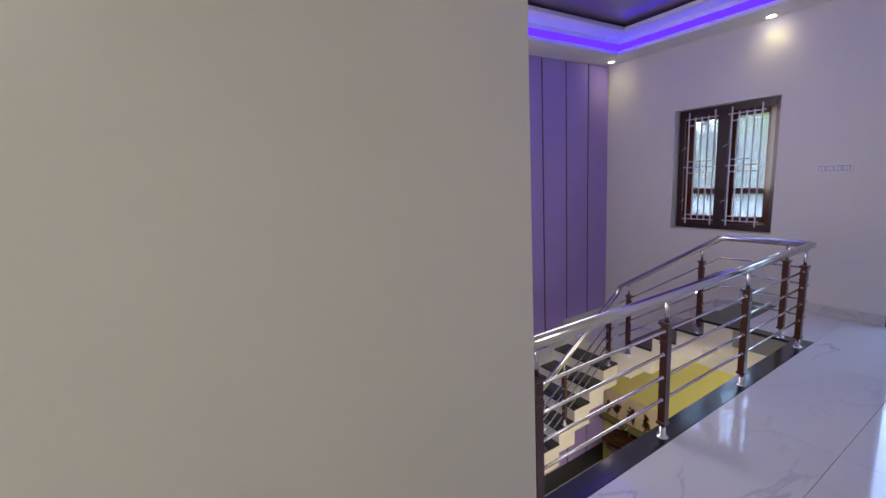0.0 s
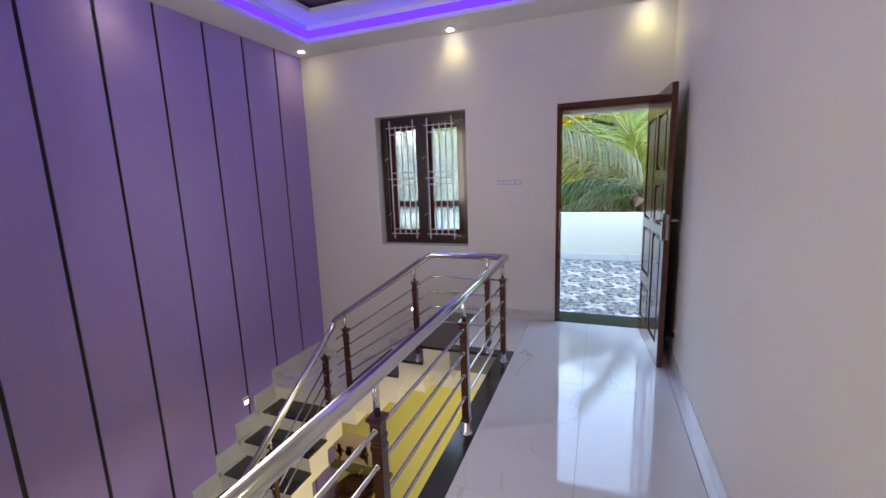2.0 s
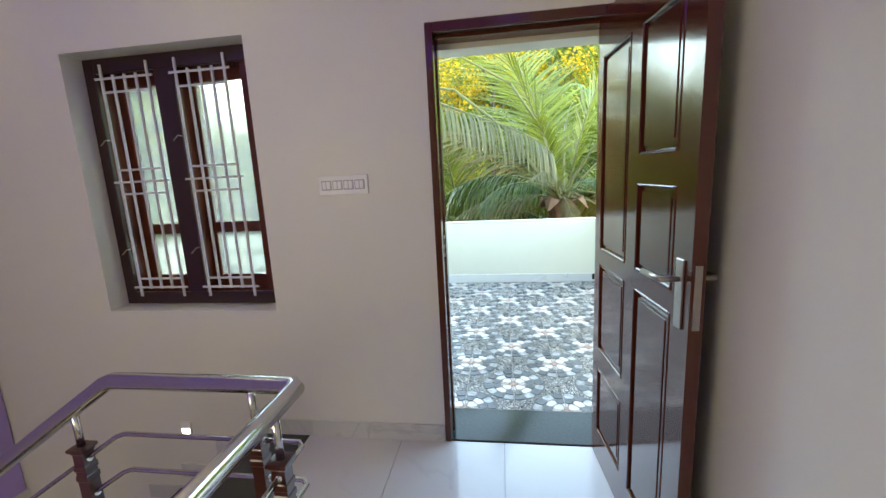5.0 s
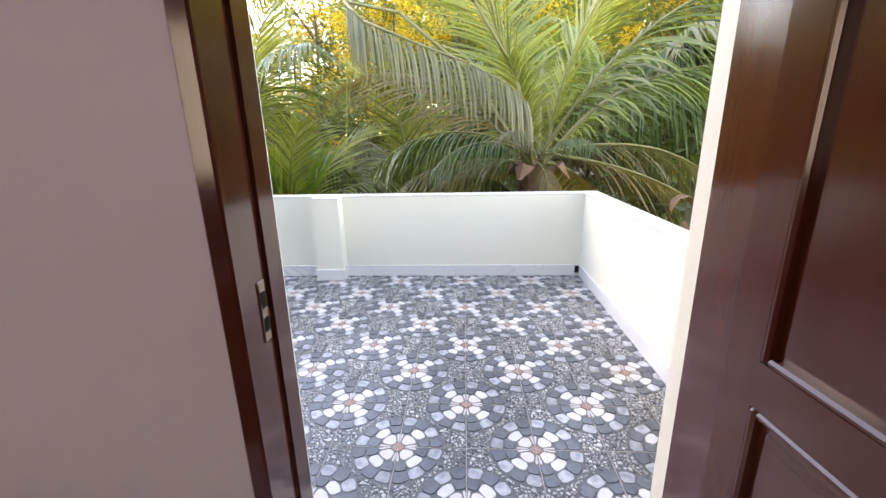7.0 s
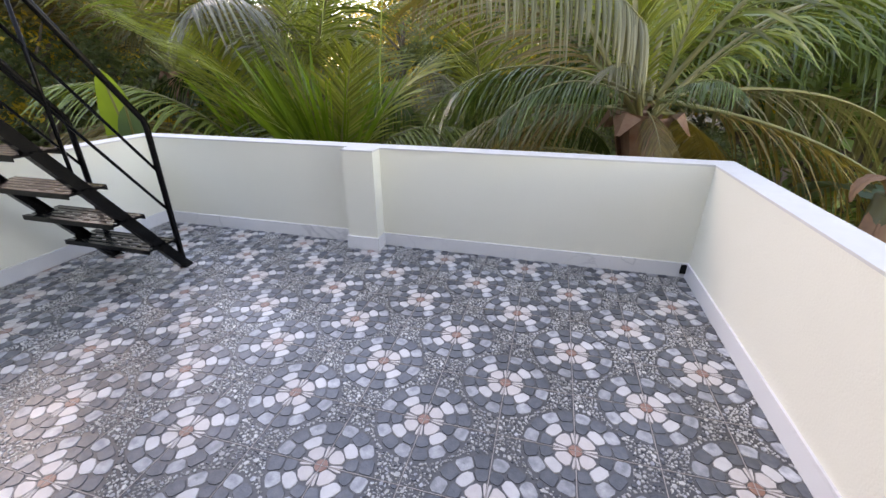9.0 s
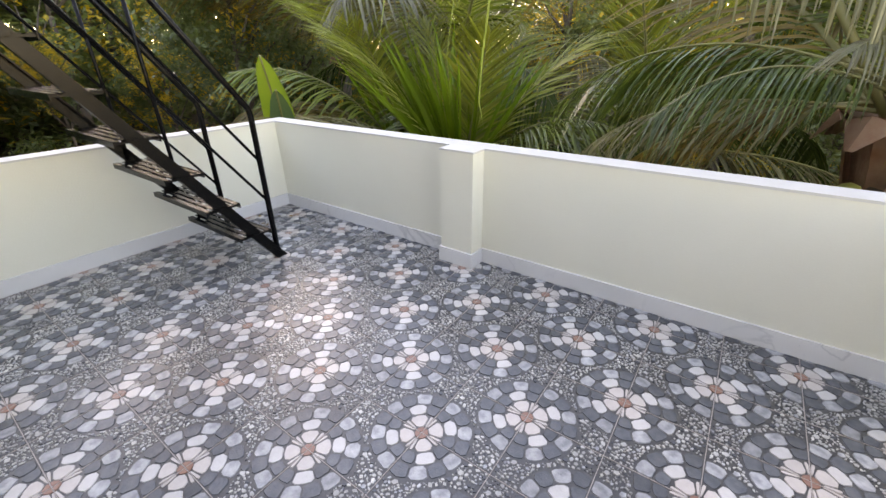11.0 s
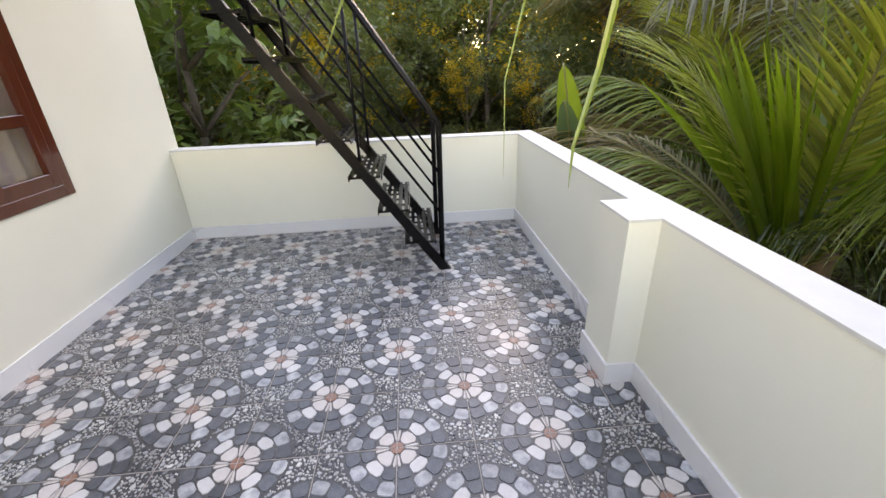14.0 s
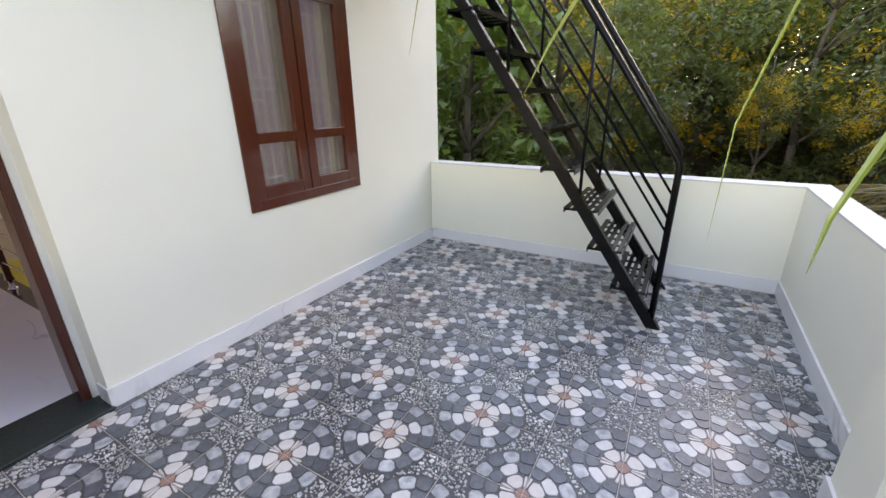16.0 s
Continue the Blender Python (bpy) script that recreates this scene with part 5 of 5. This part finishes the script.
R = random.Random(81)
tree(4.1, 7.4, "big", 1.0, 0.9, 900)
tree(2.4, 8.6, "big", 1.1, 1.8, 901)
tree(5.3, 9.4, "dark", 0.9, 2.6, 902)
tree(12.6, -3.9, "big", 0.95, 0.7, 903)
tree(12.2, -5.6, "big", 0.9, 0.9, 904)
count = 0
for ring_d, n, sc in ((10.5, 6, 0.8), (13.5, 10, 1.0), (17.5, 18, 1.3), (23.0, 24, 1.8), (31.0, 46, 2.6), (43.0, 28, 3.4)):
    for i in range(n):
        a = radians(-100 + 250 * (i + R.uniform(-0.3, 0.3)) / (n - 1))
        x, y = 6.5 + ring_d * math.cos(a) * R.uniform(0.93, 1.08), 1.5 + ring_d * math.sin(a) * R.uniform(0.93, 1.08)
        kind = R.choice(("dark", "green", "gold", "dark", "green") if ring_d > 15 else ("green", "green", "dark"))
        if (ring_d < 15 and math.degrees(a) < 46) or math.degrees(a) < -58:
            continue
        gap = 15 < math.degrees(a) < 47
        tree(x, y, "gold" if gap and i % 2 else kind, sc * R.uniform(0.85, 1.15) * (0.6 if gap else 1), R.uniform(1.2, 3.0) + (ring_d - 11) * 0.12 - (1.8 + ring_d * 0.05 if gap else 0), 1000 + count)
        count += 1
# trees whose sunlit look is put into the leaf colour
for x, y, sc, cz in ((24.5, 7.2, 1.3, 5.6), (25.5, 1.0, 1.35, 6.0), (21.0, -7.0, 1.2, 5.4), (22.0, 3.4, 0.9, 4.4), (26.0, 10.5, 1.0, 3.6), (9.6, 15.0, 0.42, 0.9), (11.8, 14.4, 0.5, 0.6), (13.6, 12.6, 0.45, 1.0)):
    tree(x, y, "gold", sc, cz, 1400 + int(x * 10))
for i in range(80):
    a = radians(-50 + 195 * i / 79 + R.uniform(-3, 3))
    d = R.uniform(9, 24)
    shrub(6.5 + d * math.cos(a), 1.5 + d * math.sin(a), R.uniform(0.8, 1.7), 1200 + i)

# bring terrace and grounds to size
for ob in list(scene.objects):
    if ob.parent is None and ob not in indoors:
        ob.matrix_basis = TERRACE @ ob.matrix_basis

# ---------------------------------------------------------------- indoor floor tiles
MT = {}


def slab_piece(parent, name, x0, x1, y0, y1, z, material, t=0.012, gap=0.0012):
    key = (round(x1 - x0, 4), round(y1 - y0, 4), material.name)
    if key not in MT:
        b1 = boxes((gap, x1 - x0 - gap, gap, y1 - y0 - gap, -t, 0))
        MT[key] = mesh_of(b1, name, material)
    return shared(name, MT[key], parent, pose(x0, y0, z))


hall_floor = tagged(thing("floor_tiles", (0, 0, FLOOR), "glossy white marble-look floor tiles with grey veins", "floor tile"), kind="structure")
xs = [-3.0, -2.19, -0.95, 0.29, 1.41, 2.65, 3.885, WX0]
ys = [-3.0, -2.46, -1.86, -1.26, -0.66, -0.06, 0.54, 1.125]
for x0, x1 in zip(xs, xs[1:]):
    for y0, y1 in zip(ys, ys[1:]):
        if x0 > 1.0 and y1 <= -0.06:
            if y1 > -0.1:
                slab_piece(hall_floor, "tile", x0, x1, RIGHT_Y, -0.06, FLOOR, MARBLE)
            continue
        slab_piece(hall_floor, "tile", x0, x1, y0, y1, FLOOR, MARBLE)
slab_piece(hall_floor, "tile", 4.315, WX0, 1.125, 1.69, FLOOR, MARBLE)

# ---------------------------------------------------------------- terrace tiles: cobble circles and gravel, cast in 30 cm tiles
S_BASE = mat("tile_dark_ground", (0.052, 0.052, 0.055), 0.3, second=(0.085, 0.082, 0.078), scale=90, amount=0.8)
S_DARK = mat("cobble_slate", (0.078, 0.086, 0.098), 0.26, second=(0.125, 0.13, 0.138), scale=34, amount=0.9, spread=0.35, bump=0.15, bump_scale=120)
S_MID = mat("cobble_grey", (0.22, 0.23, 0.245), 0.26, second=(0.52, 0.52, 0.525), scale=26, amount=0.95, spread=0.35, bump=0.15, bump_scale=120)
S_WHITE = mat("cobble_white", (0.57, 0.55, 0.535), 0.27, second=(0.43, 0.415, 0.40), scale=40, spread=0.12, bump=0.1, bump_scale=120)
S_PETAL = mat("cobble_pink_white", (0.56, 0.51, 0.48), 0.27, second=(0.43, 0.38, 0.35), scale=40, spread=0.10, bump=0.1, bump_scale=120)
S_RUST = mat("cobble_rust", (0.27, 0.115, 0.075), 0.3, second=(0.32, 0.22, 0.18), scale=60)
S_PEB = mat("light_gravel", (0.47, 0.46, 0.44), 0.3, second=(0.28, 0.275, 0.26), scale=60, spread=0.5)
S_JOINT = mat("tile_joint", (0.42, 0.37, 0.34), 0.6, second=(0.24, 0.21, 0.19), scale=12)
STONES = [S_BASE, S_DARK, S_MID, S_WHITE, S_PETAL, S_RUST, S_PEB, S_JOINT]
random.seed(11)


def stone(bm, outline, index, height=0.003, inset=0.0016):
    """A low rounded stone: foot outline, inset top."""
    cx, cy = sum(p[0] for p in outline) / len(outline), sum(p[1] for p in outline) / len(outline)
    lo = [bm.verts.new((x, y, -0.0012)) for x, y in outline]
    hi = []
    for x, y in outline:
        d = math.hypot(x - cx, y - cy)
        k = max(0.3, 1 - inset / d)
        hi.append(bm.verts.new((cx + (x - cx) * k, cy + (y - cy) * k, height - 0.0012)))
    n = len(lo)
    for i in range(n):
        f = bm.faces.new((lo[i], lo[(i + 1) % n], hi[(i + 1) % n], hi[i]))
        f.material_index = index
    f = bm.faces.new(hi)
    f.material_index = index


def sector(r0, r1, a0, a1, corner, turn, wobble=0.0):
    """Outline of a ring stone, corners cut, angles in degrees, about a tile corner."""
    g = 0.0018
    a0, a1 = radians(a0) + g / ((r0 + r1) / 2), radians(a1) - g / ((r0 + r1) / 2)
    r0, r1 = r0 + g, r1 - g
    da = (a1 - a0) * random.uniform(0.12, 0.22)
    dr = (r1 - r0) * random.uniform(0.14, 0.26)
    pts = [(r0 + dr, a0), (r1 - dr, a0), (r1, a0 + da), (r1 + 0.001, (a0 + a1) / 2), (r1, a1 - da), (r1 - dr, a1), (r0 + dr, a1), (r0, a1 - da), (r0, a0 + da)]
    out = []
    for r, a in pts:
        r += random.uniform(-wobble, wobble)
        out.append((corner[0] + turn * r * math.cos(a), corner[1] + turn * r * math.sin(a)))
    return out


def tile_mesh():
    bm = bmesh.new()
    T = 0.3
    j = 0.0014
    box(bm, 0, T, 0, T, -0.012, -0.0024)
    for f in bm.faces:
        f.material_index = 7
    k = len(bm.faces)
    for a, b, c, d in ((0, j, 0, T), (T - j, T, 0, T), (j, T - j, 0, j), (j, T - j, T - j, T)):
        box(bm, a, b, c, d, -0.0023, 0.0012)
    bm.faces.ensure_lookup_table()
    for f in bm.faces[k:]:
        f.material_index = 7
    box(bm, j, T - j, j, T - j, -0.012, -0.0012)
    for corner, turn in (((0, 0), 1), ((T, T), -1)):
        c = lambda r, a: (corner[0] + turn * r * math.cos(radians(a)), corner[1] + turn * r * math.sin(radians(a)))
        stone(bm, [c(0.0018, 45), c(0.026, 4), c(0.026, 28), c(0.026, 62), c(0.026, 86)], 5, 0.0025, 0.001)
        stone(bm, sector(0.027, 0.086, 15, 75, corner, turn, 0.0014), 4)
        stone(bm, sector(0.029, 0.084, 1, 13.5, corner, turn), 4)
        stone(bm, sector(0.029, 0.084, 76.5, 89, corner, turn), 4)
        stone(bm, sector(0.088, 0.136, 0.6, 26.5, corner, turn, 0.0018), 1)
        stone(bm, sector(0.088, 0.138, 27, 63, corner, turn, 0.0018), 3)
        stone(bm, sector(0.088, 0.136, 63.5, 89.4, corner, turn, 0.0018), 1)
        for a0, a1, k in ((1, 22, 1), (22.5, 45, 2), (45.5, 67, 1), (67.5, 89, 2)):
            stone(bm, sector(0.139, 0.196, a0, a1, corner, turn, 0.0022), k)
    placed = []
    for _ in range(3200):
        x, y, r = random.uniform(0.006, T - 0.006), random.uniform(0.006, T - 0.006), max(0.0034, min(0.0125, random.gauss(0.0066, 0.0028)))
        if math.hypot(x, y) < 0.2 + r or math.hypot(T - x, T - y) < 0.2 + r or min(x, y, T - x, T - y) < r:
            continue
        if any(math.hypot(x - a, y - b) < r + q * 0.9 for a, b, q in placed):
            continue
        placed.append((x, y, r))
        n = random.choice((4, 5, 5, 6))
        s, e = random.uniform(0, 6.28), random.uniform(0.5, 0.95)
        t = random.uniform(0, 3.14)
        pts = []
        for i in range(n):
            a = s + 2 * math.pi * i / n + random.uniform(-0.2, 0.2)
            u, v = r * 1.25 * math.cos(a), r * 1.25 * e * math.sin(a)
            pts.append((x + u * math.cos(t) - v * math.sin(t), y + u * math.sin(t) + v * math.cos(t)))
        stone(bm, pts, 6 if random.random() < 0.7 else 2 if random.random() < 0.6 else 1, 0.003, 0.0012)
    bmesh.ops.recalc_face_normals(bm, faces=bm.faces[:])
    me = bpy.data.meshes.new("terrace_tile")
    bm.to_mesh(me)
    bm.free()
    for m in STONES:
        me.materials.append(m)
    return me


terrace = tagged(thing("terrace_tiles", (7.0, 1.6, 0), "grey cobble-pattern terrace tiles with white flower rings and gravel", "floor tile"), kind="structure")
tiles = [tile_mesh() for _ in range(4)]
PIT = 0.3


def clipped(me, x0, x1, y0, y1):
    """The part of a tile inside a rectangle of its own plane."""
    bm = bmesh.new()
    bm.from_mesh(me)
    for co, no in (((x0, 0, 0), (-1, 0, 0)), ((x1, 0, 0), (1, 0, 0)), ((0, y0, 0), (0, -1, 0)), ((0, y1, 0), (0, 1, 0))):
        bmesh.ops.bisect_plane(bm, geom=bm.verts[:] + bm.edges[:] + bm.faces[:], plane_co=co, plane_no=no, clear_outer=True)
    out = bpy.data.meshes.new("terrace_tile_cut")
    bm.to_mesh(out)
    bm.free()
    for m in STONES:
        out.materials.append(m)
    return out


cut_cache = {}
for i in range(-4, 7):
    for j in range(-4, 12):
        x0, y0 = 6.5 + PIT * i, 0.5 + PIT * j
        a0, a1 = max(x0, FACE), min(x0 + PIT, TX)
        b0, b1_ = max(y0, TY0), min(y0 + PIT, TY1)
        if a1 - a0 < 0.012 or b1_ - b0 < 0.012:
            continue
        even = (i + j) % 2 == 0
        v = (i * 7 + j * 3) % 4
        full = a1 - a0 > PIT - 1e-4 and b1_ - b0 > PIT - 1e-4
        place = pose(x0, y0, 0) if even else pose(x0 + PIT, y0, 0, 0, 0, 90)
        me = tiles[v]
        if not full:
            inv = place.inverted()
            p, q = inv @ Vector((a0, b0, 0)), inv @ Vector((a1, b1_, 0))
            lim = tuple(round(k, 4) for k in (min(p.x, q.x), max(p.x, q.x), min(p.y, q.y), max(p.y, q.y)))
            if (v, lim) not in cut_cache:
                cut_cache[(v, lim)] = clipped(me, *lim)
            me = cut_cache[(v, lim)]
        shared("tile", me, terrace, place)

terrace.matrix_basis = TERRACE @ terrace.matrix_basis
